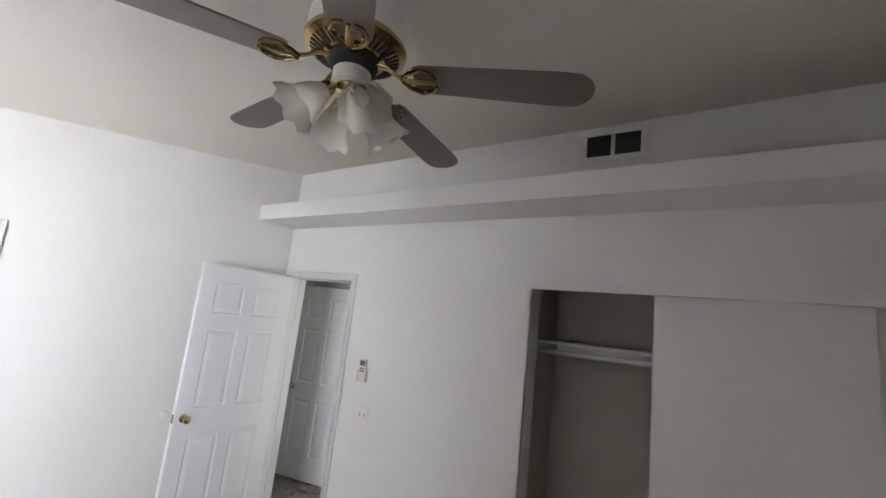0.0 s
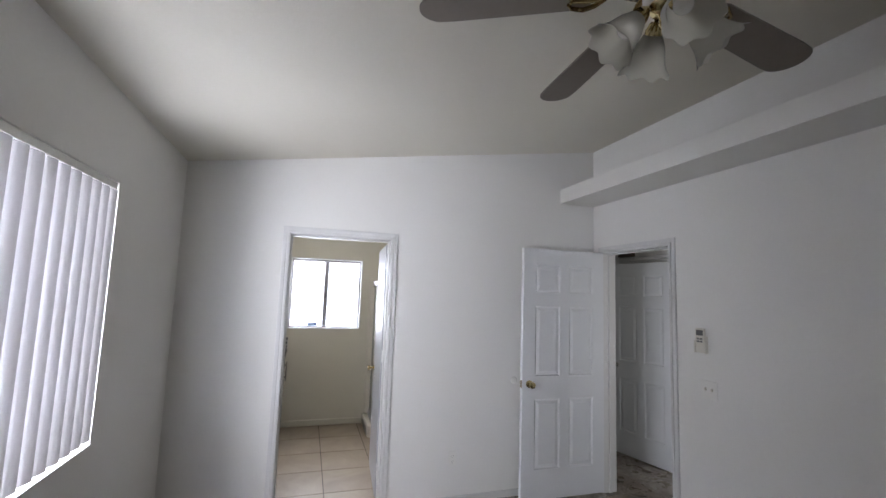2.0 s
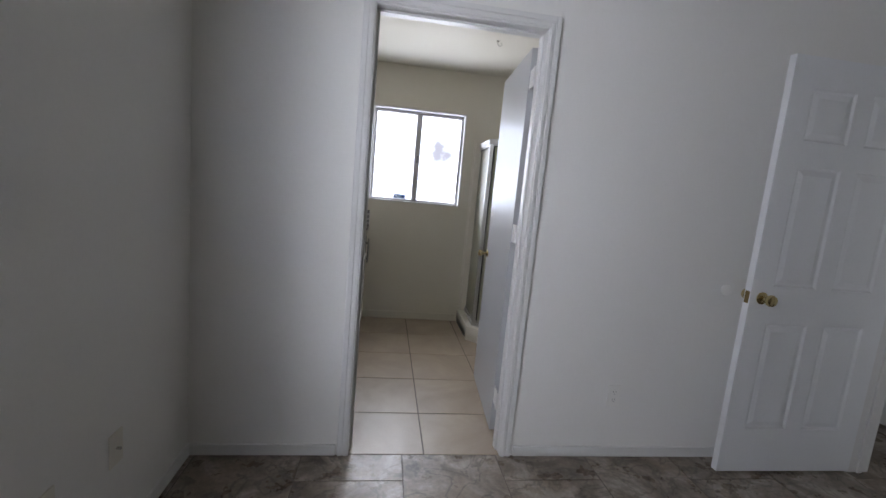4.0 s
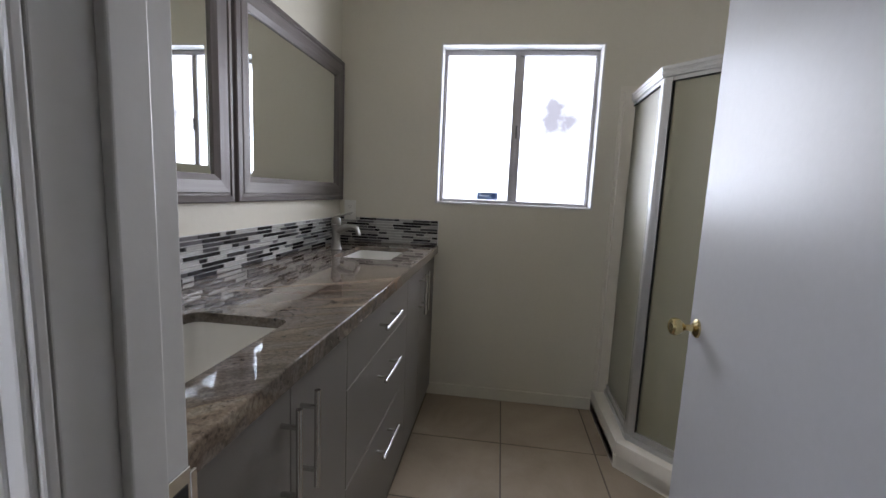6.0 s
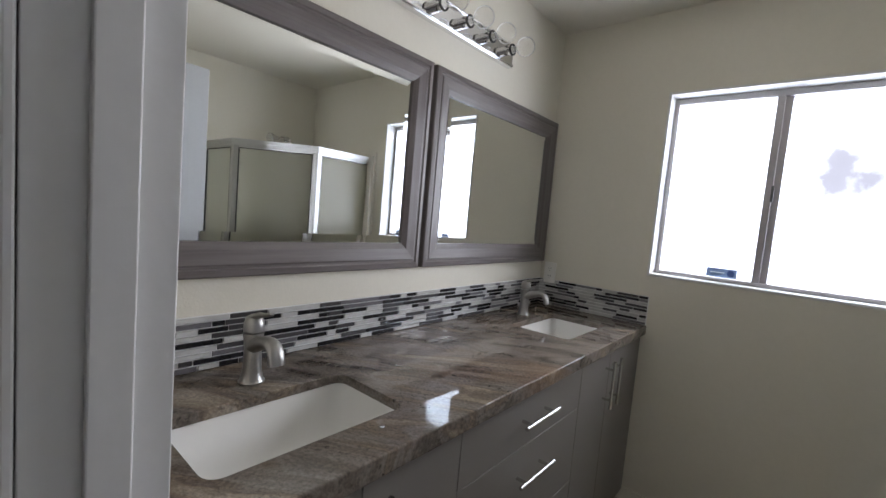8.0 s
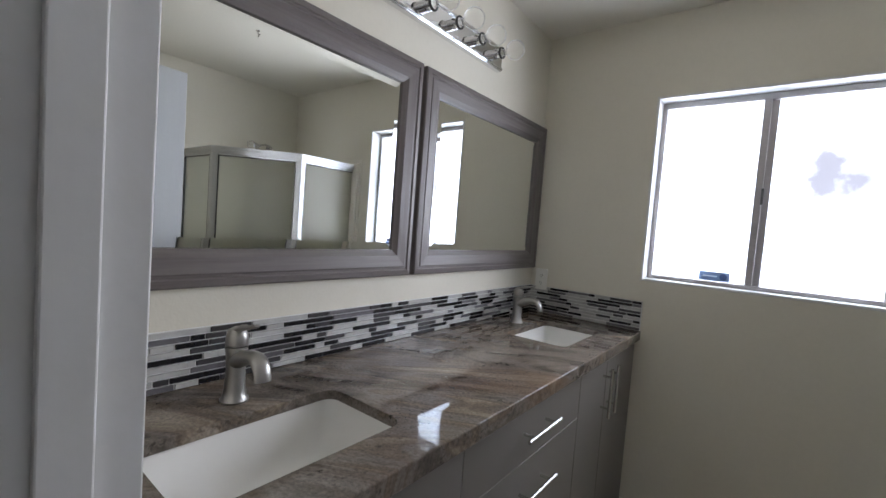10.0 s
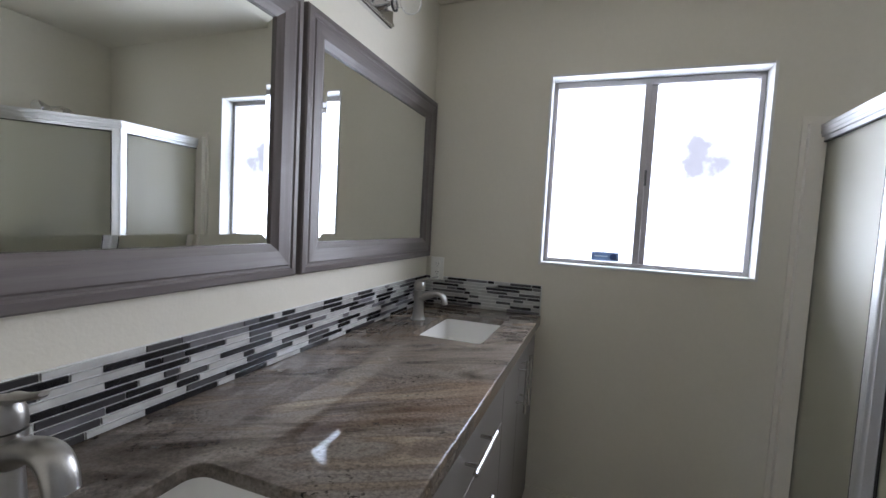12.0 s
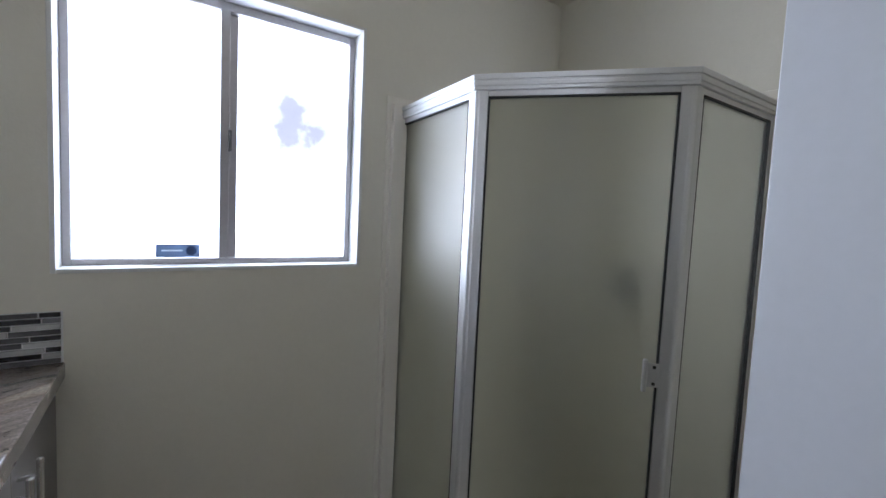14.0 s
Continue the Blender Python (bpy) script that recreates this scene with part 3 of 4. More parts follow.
bath_door = thing("door_3", pose(0.366, 0.131, 0, 0, 0, 85.7), "flat white glossy bathroom door standing open", "door", kind="structure")
part("slab", boxes((0.078, 0.772, -0.035, 0.0, 0.012, 2.03), bevel=0.0015), M_DIMDOOR, bath_door)
knob_part(bath_door, 0.722, 0.905, 0.0, 1, M_BRASS, "polished brass knob", 0.78)
knob_part(bath_door, 0.722, 0.905, -0.035, -1, M_BRASS, "polished brass knob", 0.78)
hinges(bath_door, 2.03, M_TRIM)

# ---- bedroom ledge ----
solid("plant_ledge", boxes((1.915, XR, YB, 0.0, 2.49, 2.62), bevel=0.003), M_WALL, "off-white boxed ledge along the closet wall", "ledge", kind="structure")

# ---- closet ----
bm = boxes((2.262, 2.30, -4.02, -2.395, 2.055, 2.135), bevel=0.002)
solid("closet_header", bm, M_WALL, "white painted closet track fascia", "trim", kind="structure")
solid("closet_jamb", boxes((2.272, 2.40, -2.397, -2.385, 0, 2.055), bevel=0.001), M_TRIM, "white painted closet jamb", "trim", kind="structure")


def closet_panel(x, y0, y1):
    d = thing("closet_door", pose(x, y0, 0), "flat off-white sliding closet door panel", "sliding door", "closet doors", "structure")
    part("slab", boxes((0, 0.028, 0, y1 - y0, 0.02, 2.085), bevel=0.0015), M_WALL, d)
    part("edge_trim", boxes((-0.001, 0.029, y1 - y0 - 0.004, y1 - y0 + 0.002, 0.02, 2.085)), M_TRIM, d)
    bm = bmesh.new()
    lathe(bm, [(0.024, 0), (0.024, 0.002), (0.017, 0.0025), (0.016, 0.0006), (0, 0.0006)], Matrix.Translation((0, 0.06, 0.95)) @ Matrix.Rotation(radians(-90), 4, "Y"), 20)
    part("finger_pull", bm, M_STEEL, d, "round recessed pull", True)
    return d


closet_panel(2.308, -3.856, -3.045)
closet_panel(2.348, -4.01, -3.20)
shelf = thing("closet_shelf", pose(2.64, -3.2, 1.74), "white painted closet shelf on cleats", "shelf")
part("board", boxes((-0.02, 0.338, -0.90, 0.895, 0.0, 0.018), bevel=0.002), M_TRIM, shelf)
part("cleat", boxes((-0.02, 0.338, 0.877, 0.897, -0.045, -0.001)), M_TRIM, shelf)
part("cleat", boxes((0.32, 0.338, -0.90, 0.876, -0.045, -0.001)), M_TRIM, shelf)
bm = bmesh.new()
rod(bm, (2.68, -4.115, 1.69), (2.68, -2.304, 1.69), 0.016, seg=16)
solid("closet_rod", bm, M_TRIM, "white painted closet hanging rod", "closet rod", smooth=True)
# wire hangers on the shelf
for k in range(3):
    bm = bmesh.new()
    c = Vector((2.76 + 0.02 * k, -2.46 - 0.03 * k, 1.762 + 0.006 * k))
    a = 0.5 + 0.5 * k
    tri = [(0.0, 0.05), (0.2, -0.06), (-0.2, -0.06), (0.0, 0.05), (0.0, 0.09), (0.02, 0.115), (0.0, 0.13), (-0.018, 0.118)]
    pts = [c + Vector((p * math.cos(a) - q * math.sin(a), p * 0.4 * math.sin(a) + q * 0.6 * math.cos(a), 0.0)) for p, q in tri]
    for p, q in zip(pts, pts[1:]):
        rod(bm, p, q, 0.0014, seg=6)
    solid("wire_hanger", bm, M_STEEL, "thin metal wire hanger lying on the closet shelf", "hanger", "hangers on the shelf")

# ---- air vent over the ledge ----
vent = thing("wall_vent", pose(XR, -2.815, 2.90), "white metal wall register with dark louvres", "air vent")
bm = bmesh.new()
W2, H2 = 0.175, 0.092
for a in ((-W2, W2, H2 - 0.028, H2), (-W2, W2, -H2, -H2 + 0.028), (-W2, -W2 + 0.028, -H2 + 0.028, H2 - 0.028), (W2 - 0.028, W2, -H2 + 0.028, H2 - 0.028), (-0.011, 0.011, -H2 + 0.028, H2 - 0.028)):
    box(bm, -0.010, -0.0005, a[0], a[1], a[2], a[3], bevel=0.002)
part("frame", bm, M_PLASTIC, vent)
part("backing", boxes((-0.0028, -0.0008, -W2 + 0.029, W2 - 0.029, -H2 + 0.029, H2 - 0.029)), M_DARK, vent, "dark duct behind the louvres")
for s in (-1, 1):
    for k in range(9):
        z = -H2 + 0.037 + k * 0.0138
        bm = bmesh.new()
        y0, y1 = sorted((s * 0.013, s * (W2 - 0.030)))
        box(bm, -0.008, -0.0035, y0, y1, z - 0.001, z + 0.001)
        part("louvre", bm, M_BROWN, vent)
for y in (-W2 + 0.012, W2 - 0.012):
    bm = bmesh.new()
    rod(bm, (-0.0125, y, 0), (-0.009, y, 0), 0.004, seg=10)
    part("screw", bm, M_STEEL, vent)

# ---- bedroom window and vertical blinds ----
win_b = thing("window_1", pose(-1.2, -1.975, 1.5125), "sliding aluminium window behind the blinds", "window", kind="structure")
for a in ((-0.945, 0.945, -0.5875, -0.5475), (-0.945, 0.945, 0.5475, 0.5875), (-0.945, -0.905, -0.5475, 0.5475), (0.905, 0.945, -0.5475, 0.5475), (-0.02, 0.02, -0.5475, 0.5475)):
    part("frame", boxes((-0.025, 0.015, *a), bevel=0.002), M_WFRAME, win_b)
for y0, y1 in ((-0.905, -0.02), (0.02, 0.905)):
    p = part("pane", boxes((-0.008, -0.003, y0, y1, -0.5475, 0.5475)), M_PANE, win_b)
    p.visible_shadow = False
sill = solid("window_sill", boxes((-1.182, XL + 0.006, -2.92, -1.03, 0.925, 0.934), bevel=0.002), M_TRIM, "white painted window sill", "window sill", kind="structure")

blinds = thing("vertical_blinds", pose(-1.118, -1.975, 0.945), "grey-white vinyl vertical blinds, nearly closed", "blinds")
part("headrail", boxes((-0.022, 0.018, -0.935, 0.93, 1.118, 1.150), bevel=0.003), M_PLASTIC, blinds, "white metal headrail")


def slat_mesh():
    bm = bmesh.new()
    cols = 9
    grid = []
    for s in (0, 1):
        for k in range(cols):
            u = (k / (cols - 1) - 0.5)
            grid.append([bm.verts.new((0.011 * (1 - 4 * u * u) + 0.0009 * s, u * 0.089, z)) for z in (0.0, 1.112)])
    for s in (0, 1):
        for k in range(cols - 1):
            a, b = grid[s * cols + k], grid[s * cols + k + 1]
            bm.faces.new((a[0], b[0], b[1], a[1]))
    for k in range(cols - 1):
        for e in (0, 1):
            bm.faces.new((grid[k][e], grid[k + 1][e], grid[cols + k + 1][e], grid[cols + k][e]))
    for k in (0, cols - 1):
        bm.faces.new((grid[k][0], grid[k][1], grid[cols + k][1], grid[cols + k][0]))
    return mesh_of("slat", bm, M_SLAT, True)


slat_data = slat_mesh()
for k in range(23):
    s = new("slat", slat_data)
    s.parent = blinds
    s.matrix_basis = pose(0, 0.895 - 0.0822 * k, 0.006, 0, 0, -26 + random.uniform(-3, 3))

# ---- wall plates ----
def outlet(name, m, label, material=None):
    """A duplex outlet facing +z of its own frame."""
    o = thing(name, m, label, "outlet", "wall outlets")
    part("plate", boxes((-0.035, 0.035, -0.0575, 0.0575, 0, 0.005), bevel=0.002), material or M_PLASTIC, o)
    for s in (-1, 1):
        bm = bmesh.new()
        lathe(bm, [(0.0165, 0.004), (0.0165, 0.0065), (0, 0.0065)], Matrix.Translation((0, s * 0.0205, 0)), 20)
        sk = part("socket", bm, material or M_PLASTIC, o)
        part("slots", boxes((-0.0075, -0.005, s * 0.0205 - 0.001, s * 0.0205 + 0.007, 0.0062, 0.0068), (0.005, 0.0075, s * 0.0205 - 0.001, s * 0.0205 + 0.007, 0.0062, 0.0068), (-0.002, 0.002, s * 0.0205 - 0.010, s * 0.0205 - 0.006, 0.0062, 0.0068)), M_GREYPL, sk, "dark slots")
    return o


FACE_S = Matrix.Rotation(radians(90), 4, "X")
FACE_E = Matrix.Rotation(radians(90), 4, "Z") @ FACE_S
FACE_W = Matrix.Rotation(radians(-90), 4, "Z") @ FACE_S
outlet("wall_outlet", Matrix.Translation((0.945, -0.0005, 0.335)) @ FACE_S, "white duplex outlet low on the wall")
outlet("wall_outlet", Matrix.Translation((XL + 0.0005, -0.82, 0.385)) @ FACE_E, "white duplex outlet under the window", M_IVORY)
outlet("wall_outlet", Matrix.Translation((XR - 0.0005, -1.59, 0.385)) @ FACE_W, "white duplex outlet low on the wall")
outlet("wall_outlet", Matrix.Translation((-0.955, WY - 0.008, 1.085)) @ FACE_S, "white duplex outlet above the backsplash")
jack = thing("cable_jack", Matrix.Translation((XL + 0.0005, -0.525, 0.375)) @ FACE_E, "ivory cable wall plate", "wall plate")
part("plate", boxes((-0.035, 0.035, -0.0575, 0.0575, 0, 0.005), bevel=0.002), M_IVORY, jack)
bm = bmesh.new()
rod(bm, (0, 0, 0.004), (0, 0, 0.018), 0.005, seg=10)
part("connector", bm, M_STEEL, jack, "threaded cable connector")

switch = thing("light_switch", Matrix.Translation((XR - 0.0005, -1.173, 1.08)) @ FACE_W, "white double toggle switch plate", "light switch")
part("plate", boxes((-0.058, 0.058, -0.0575, 0.0575, 0, 0.005), bevel=0.002), M_PLASTIC, switch)
for x in (-0.023, 0.023):
    part("toggle", boxes((x - 0.005, x + 0.005, -0.006, 0.012, 0.004, 0.016), bevel=0.002), M_IVORY, switch)
remote = thing("wall_remote", Matrix.Translation((XR - 0.0005, -1.13, 1.39)) @ FACE_W @ Matrix.Diagonal((1.25, 0.95, 1.1, 1)), "ivory remote control in a wall holder", "remote control")
part("holder", boxes((-0.034, 0.034, -0.085, 0.03, 0, 0.008), (-0.034, -0.029, -0.085, 0.0, 0.008, 0.024), (0.029, 0.034, -0.085, 0.0, 0.008, 0.024), bevel=0.0015), M_IVORY, remote)
part("body", boxes((-0.027, 0.027, -0.080, 0.084, 0.009, 0.022), bevel=0.004), M_IVORY, remote)
part("screen", boxes((-0.020, 0.020, 0.035, 0.072, 0.0215, 0.0228)), M_GREYPL, remote, "dark display")
for y in (0.012, -0.006):
    part("button", boxes((-0.017, -0.002, y - 0.006, y + 0.006, 0.0215, 0.0238), bevel=0.001), M_GREYPL, remote)
    part("button", boxes((0.002, 0.017, y - 0.006, y + 0.006, 0.0215, 0.0238), bevel=0.001), M_GREYPL, remote)
bm = bmesh.new()
lathe(bm, [(0.030, 0), (0.030, 0.006), (0.024, 0.010), (0.0, 0.011)], Matrix.Translation((1.475, -0.0005, 0.93)) @ FACE_S, 24)
solid("wall_bumper", bm, M_PLASTIC, "round white door bumper on the wall", "door bumper", smooth=True)
chime = thing("door_chime", pose(HX - 0.0005, 0.68, 2.18), "small dark brown box high on the hallway wall", "door chime")
part("body", boxes((-0.05, 0, -0.11, 0.11, -0.055, 0.055), bevel=0.004), M_BROWN, chime)
part("grille", boxes((-0.053, -0.049, -0.08, 0.08, -0.03, 0.03), bevel=0.001), M_DARK, chime)


# ---- ceiling fan ----
FX, FY, FZ = 0.635, -2.485, 2.475
fan = thing("ceiling_fan", pose(FX, FY, FZ), "white and brass ceiling fan with taupe blades and frosted shades", "ceiling fan")
top = ceil_z(FX) - FZ
bm = bmesh.new()
lathe(bm, [(0.0, top + 0.012), (0.075, top + 0.012), (0.075, top - 0.035), (0.060, top - 0.055), (0.040, top - 0.065), (0.0, top - 0.066)])
part("canopy", bm, M_FANWHITE, fan, "white canopy", True)
bm = bmesh.new()
lathe(bm, [(0.0, 0.245), (0.055, 0.245), (0.105, 0.225), (0.135, 0.19), (0.142, 0.15), (0.142, 0.085), (0.136, 0.078), (0.0, 0.078)])
part("motor_housing", bm, M_FANWHITE, fan, "white motor housing", True)
bm = bmesh.new()
lathe(bm, [(0.143, 0.092), (0.148, 0.084), (0.146, 0.074), (0.134, 0.066), (0.082, 0.044), (0.072, 0.044), (0.072, 0.06), (0.13, 0.078)], closed=False, seg=40)
vr = part("vent_ring", bm, M_ABRASS, fan, "polished brass slotted ring", True)
for k in range(40):
    a = 2 * math.pi * k / 40
    bm = bmesh.new()
    m = Matrix.Rotation(a, 4, "Z") @ Matrix.Translation((0.108, 0, 0.0545)) @ Matrix.Rotation(math.atan2(-0.022, 0.052), 4, "Y")
    bmesh.ops.create_cube(bm, size=1, matrix=m @ Matrix.Diagonal((0.042, 0.0075, 0.003, 1)))
    part("slot", bm, M_DARK, vr)
bm = bmesh.new()
lathe(bm, [(0.0, 0.06), (0.07, 0.06), (0.072, 0.03), (0.062, 0.012), (0.05, 0.006), (0.0, 0.006)])
part("flywheel", bm, M_DARK, fan, "dark rotor", True)
bm = bmesh.new()
lathe(bm, [(0.0, 0.01), (0.050, 0.01), (0.054, 0.004), (0.054, -0.034), (0.048, -0.040), (0.0, -0.040)])
part("switch_housing", bm, M_FANWHITE, fan, "white switch housing", True)
bm = bmesh.new()
lathe(bm, [(0.0, -0.038), (0.040, -0.038), (0.043, -0.046), (0.034, -0.060), (0.018, -0.068), (0.012, -0.085), (0.016, -0.093), (0.008, -0.106), (0.0, -0.108)])
part("fitter", bm, M_BRASS, fan, "polished brass light fitter", True)


def blade_mesh():
    bm = bmesh.new()
    L0, L1 = 0.185, 0.675
    loop = [(L0, -0.048), (L0 + 0.02, -0.056), (L1 - 0.10, -0.068)]
    for k in range(1, 12):
        a = -math.pi / 2 + math.pi * k / 12
        loop.append((L1 - 0.066 + 0.066 * math.cos(a), 0.068 * math.sin(a)))
    loop += [(L1 - 0.10, 0.068), (L0 + 0.02, 0.056), (L0, 0.048)]
    plate(bm, loop, [], -0.003, 0.003)
    return mesh_of("blade", bm, M_BLADE)


def iron_mesh():
    bm = bmesh.new()
    sweep(bm, [(0.065, 0, 0.035), (0.10, 0, 0.030), (0.135, 0, 0.006), (0.165, 0, -0.006)], [(0.013, 0.006), (0.011, 0.006), (0.012, 0.005), (0.020, 0.004)], (0, 1, 0), 10)
    for s in (-1, 1):
        sweep(bm, [(0.150, s * 0.006, -0.004), (0.172, s * 0.030, -0.007), (0.205, s * 0.047, -0.008), (0.238, s * 0.036, -0.008), (0.250, s * 0.015, -0.008)],
              [(0.007, 0.005), (0.008, 0.0055), (0.008, 0.0055), (0.007, 0.005), (0.005, 0.004)], (0, 0, 1), 8)
    sweep(bm, [(0.160, 0, -0.007), (0.20, 0, -0.009), (0.245, 0, -0.008)], [(0.010, 0.004), (0.013, 0.005), (0.006, 0.004)], (0, 1, 0), 8)
    for x, y in ((0.215, 0.034), (0.215, -0.034), (0.243, 0)):
        ball(bm, (x, y, -0.012), 0.005, 8)
    return mesh_of("blade_iron", bm, M_ABRASS, True)


bd, im = blade_mesh(), iron_mesh()
for k in range(5):
    a = -1.10 + k * 2 * math.pi / 5 + radians((0, 0, 4, 0.5, 0)[k])
    sag = Matrix.Rotation(radians((2.5, 1.5, 0.3, 0.3, 2.0)[k]), 4, "Y")
    ob = new("blade", bd)
    ob.parent = fan
    ob.matrix_basis = Matrix.Rotation(a, 4, "Z") @ sag @ Matrix.Rotation(radians(-6), 4, "X")
    ob = new("blade_iron", im)
    ob.parent = fan
    ob.matrix_basis = Matrix.Rotation(a, 4, "Z") @ sag @ Matrix.Rotation(radians(-6), 4, "X")
    ob["label"] = "brass scrolled blade bracket"


def shade_mesh():
    """A ruffled tulip shade opening along +z, with its wall's thickness."""
    bm = bmesh.new()
    seg = 48
    prof = [(0.022, 0.0), (0.030, 0.012), (0.043, 0.04), (0.050, 0.065), (0.055, 0.085), (0.066, 0.108), (0.078, 0.122)]
    rings = []
    for off, rows in ((0, prof), (0.0022, list(reversed(prof)))):
        for r, z in rows:
            t = max(0, (z - 0.05) / 0.072)
            ring = []
            for i in range(seg):
                a = 2 * math.pi * i / seg
                rr = (r - off) * (1 + 0.055 * t * math.cos(8 * a))
                ring.append(bm.verts.new((rr * math.cos(a), rr * math.sin(a), z + 0.006 * t * t * math.cos(8 * a))))
            rings.append(ring)
    rings.append(rings[0])
    for a, b in zip(rings, rings[1:]):
        for i in range(seg):
            bm.faces.new((a[i], a[(i + 1) % seg], b[(i + 1) % seg], b[i]))
    return mesh_of("shade", bm, M_SHADE, True)


def bulb_mesh(r, neck, material):
    bm = bmesh.new()
    rows = [(0.0, 0.0), (0.013, 0.0), (0.013, 0.022), (0.016, 0.034)]
    for k in range(2, 13):
        a = -math.pi / 2 + math.pi * k / 12
        rows.append((max(r * math.cos(a), 0), neck + r + r * math.sin(a)))
    lathe(bm, rows, closed=False, seg=24)
    return mesh_of("bulb", bm, material, True)


sm, fb = shade_mesh(), bulb_mesh(0.026, 0.026, M_PORC)
bm = bmesh.new()
lathe(bm, [(0.0, -0.03), (0.014, -0.03), (0.020, -0.022), (0.026, -0.004), (0.026, 0.006), (0.0, 0.006)])
cup = mesh_of("socket_cup", bm, M_BRASS, True)
for deg in (-111, -21, 69, 159):
    a = radians(deg)
    m = Matrix.Translation((0.068 * math.cos(a), 0.068 * math.sin(a), -0.074)) @ Matrix.Rotation(a, 4, "Z") @ Matrix.Rotation(radians(138), 4, "Y") @ Matrix.Scale(0.92, 4)
    bm = bmesh.new()
    sweep(bm, [(0.02 * math.cos(a), 0.02 * math.sin(a), -0.055), (0.05 * math.cos(a), 0.05 * math.sin(a), -0.048), tuple(m @ Vector((0, 0, -0.025)))], [(0.006, 0.006)] * 3, (-math.sin(a), math.cos(a), 0), 8)
    part("lamp_arm", bm, M_BRASS, fan, "brass lamp arm", True)
    for nm, dt, lb in (("socket_cup", cup, "brass socket cup"), ("shade", sm, "frosted ruffled glass tulip shade"), ("bulb", fb, "white unlit bulb")):
        ob = new(nm, dt)
        ob.parent, ob.matrix_basis = fan, m
        ob["label"] = lb

# ---- bathroom window ----
win_2 = thing("window_2", pose(0, 0, 0), "sliding aluminium window with frosted glass, stained on one sash", "window", kind="structure")
X0, X1, Z0, Z1 = -0.452, 0.419, 1.147, 2.02
part("reveal", boxes((X0, X0 + 0.012, WY - 0.004, WY + 0.105, Z0, Z1), (X1 - 0.012, X1, WY - 0.004, WY + 0.105, Z0, Z1), (X0 + 0.012, X1 - 0.012, WY - 0.004, WY + 0.105, Z0, Z0 + 0.012), (X0 + 0.012, X1 - 0.012, WY - 0.004, WY + 0.105, Z1 - 0.012, Z1), bevel=0.002), M_TRIM, win_2, "white painted reveal")
for a in ((X0 + 0.012, X0 + 0.032, Z0 + 0.012, Z1 - 0.012), (X1 - 0.032, X1 - 0.012, Z0 + 0.012, Z1 - 0.012), (X0 + 0.032, X1 - 0.032, Z0 + 0.012, Z0 + 0.030), (X0 + 0.032, X1 - 0.032, Z1 - 0.040, Z1 - 0.012)):
    part("frame", boxes((a[0], a[1], WY + 0.080, WY + 0.122, a[2], a[3]), bevel=0.002), M_WFRAME, win_2)
part("sash_stile", boxes((-0.045, -0.018, WY + 0.076, WY + 0.100, Z0 + 0.03, Z1 - 0.04), bevel=0.002), M_WFRAME, win_2)
part("meeting_stile", boxes((-0.020, 0.008, WY + 0.101, WY + 0.120, Z0 + 0.03, Z1 - 0.04), bevel=0.002), M_WFRAME, win_2)
part("sash_latch", boxes((-0.022, -0.012, WY + 0.066, WY + 0.080, 1.53, 1.60), bevel=0.002), M_GREYPL, win_2, "dark sash latch")
p = part("pane", boxes((X0 + 0.03, -0.04, WY + 0.088, WY + 0.092, Z0 + 0.028, Z1 - 0.036)), M_PANE, win_2)
p.visible_shadow = False
p = part("pane", boxes((0.004, X1 - 0.03, WY + 0.108, WY + 0.112, Z0 + 0.028, Z1 - 0.036)), M_PANE_STAIN, win_2, "stained frosted glass")
p.visible_shadow = False
sticker = thing("window_sticker", pose(-0.160, WY + 0.0865, 1.201), "small blue security sticker on the window glass", "sticker")
part("label", boxes((-0.060, 0.060, 0, 0.001, -0.021, 0.021)), M_BLUE, sticker)
bm = bmesh.new()
lathe(bm, [(0.015, 0), (0.015, 0.0008), (0, 0.0008)], Matrix.Translation((0.036, 0, 0)) @ FACE_S, 20)
part("emblem", bm, M_NAVY, sticker)
part("bar", boxes((-0.045, 0.012, -0.0006, 0, -0.002, 0.003)), M_PLASTIC, sticker)

# ---- vanity ----
CT, CB, CX = 0.903, 0.858, -0.424
VF = -0.442
def bar_handle(parent, a, b, reach):
    """A round bar on two posts, in front of a face that looks along +x."""
    a, b = Vector(a), Vector(b)
    d = (b - a).normalized()
    h = part("handle", bmesh.new(), M_STEEL, parent, "satin steel bar handle")
    bm = bmesh.new()
    rod(bm, a + Vector((reach, 0, 0)), b + Vector((reach, 0, 0)), 0.006, seg=14)
    for p in (a + d * 0.035, b - d * 0.035):
        rod(bm, p, p + Vector((reach, 0, 0)), 0.0048, seg=10)
    old = h.data
    h.data = mesh_of("handle", bm, M_STEEL, True)
    bpy.data.meshes.remove(old)
    return h


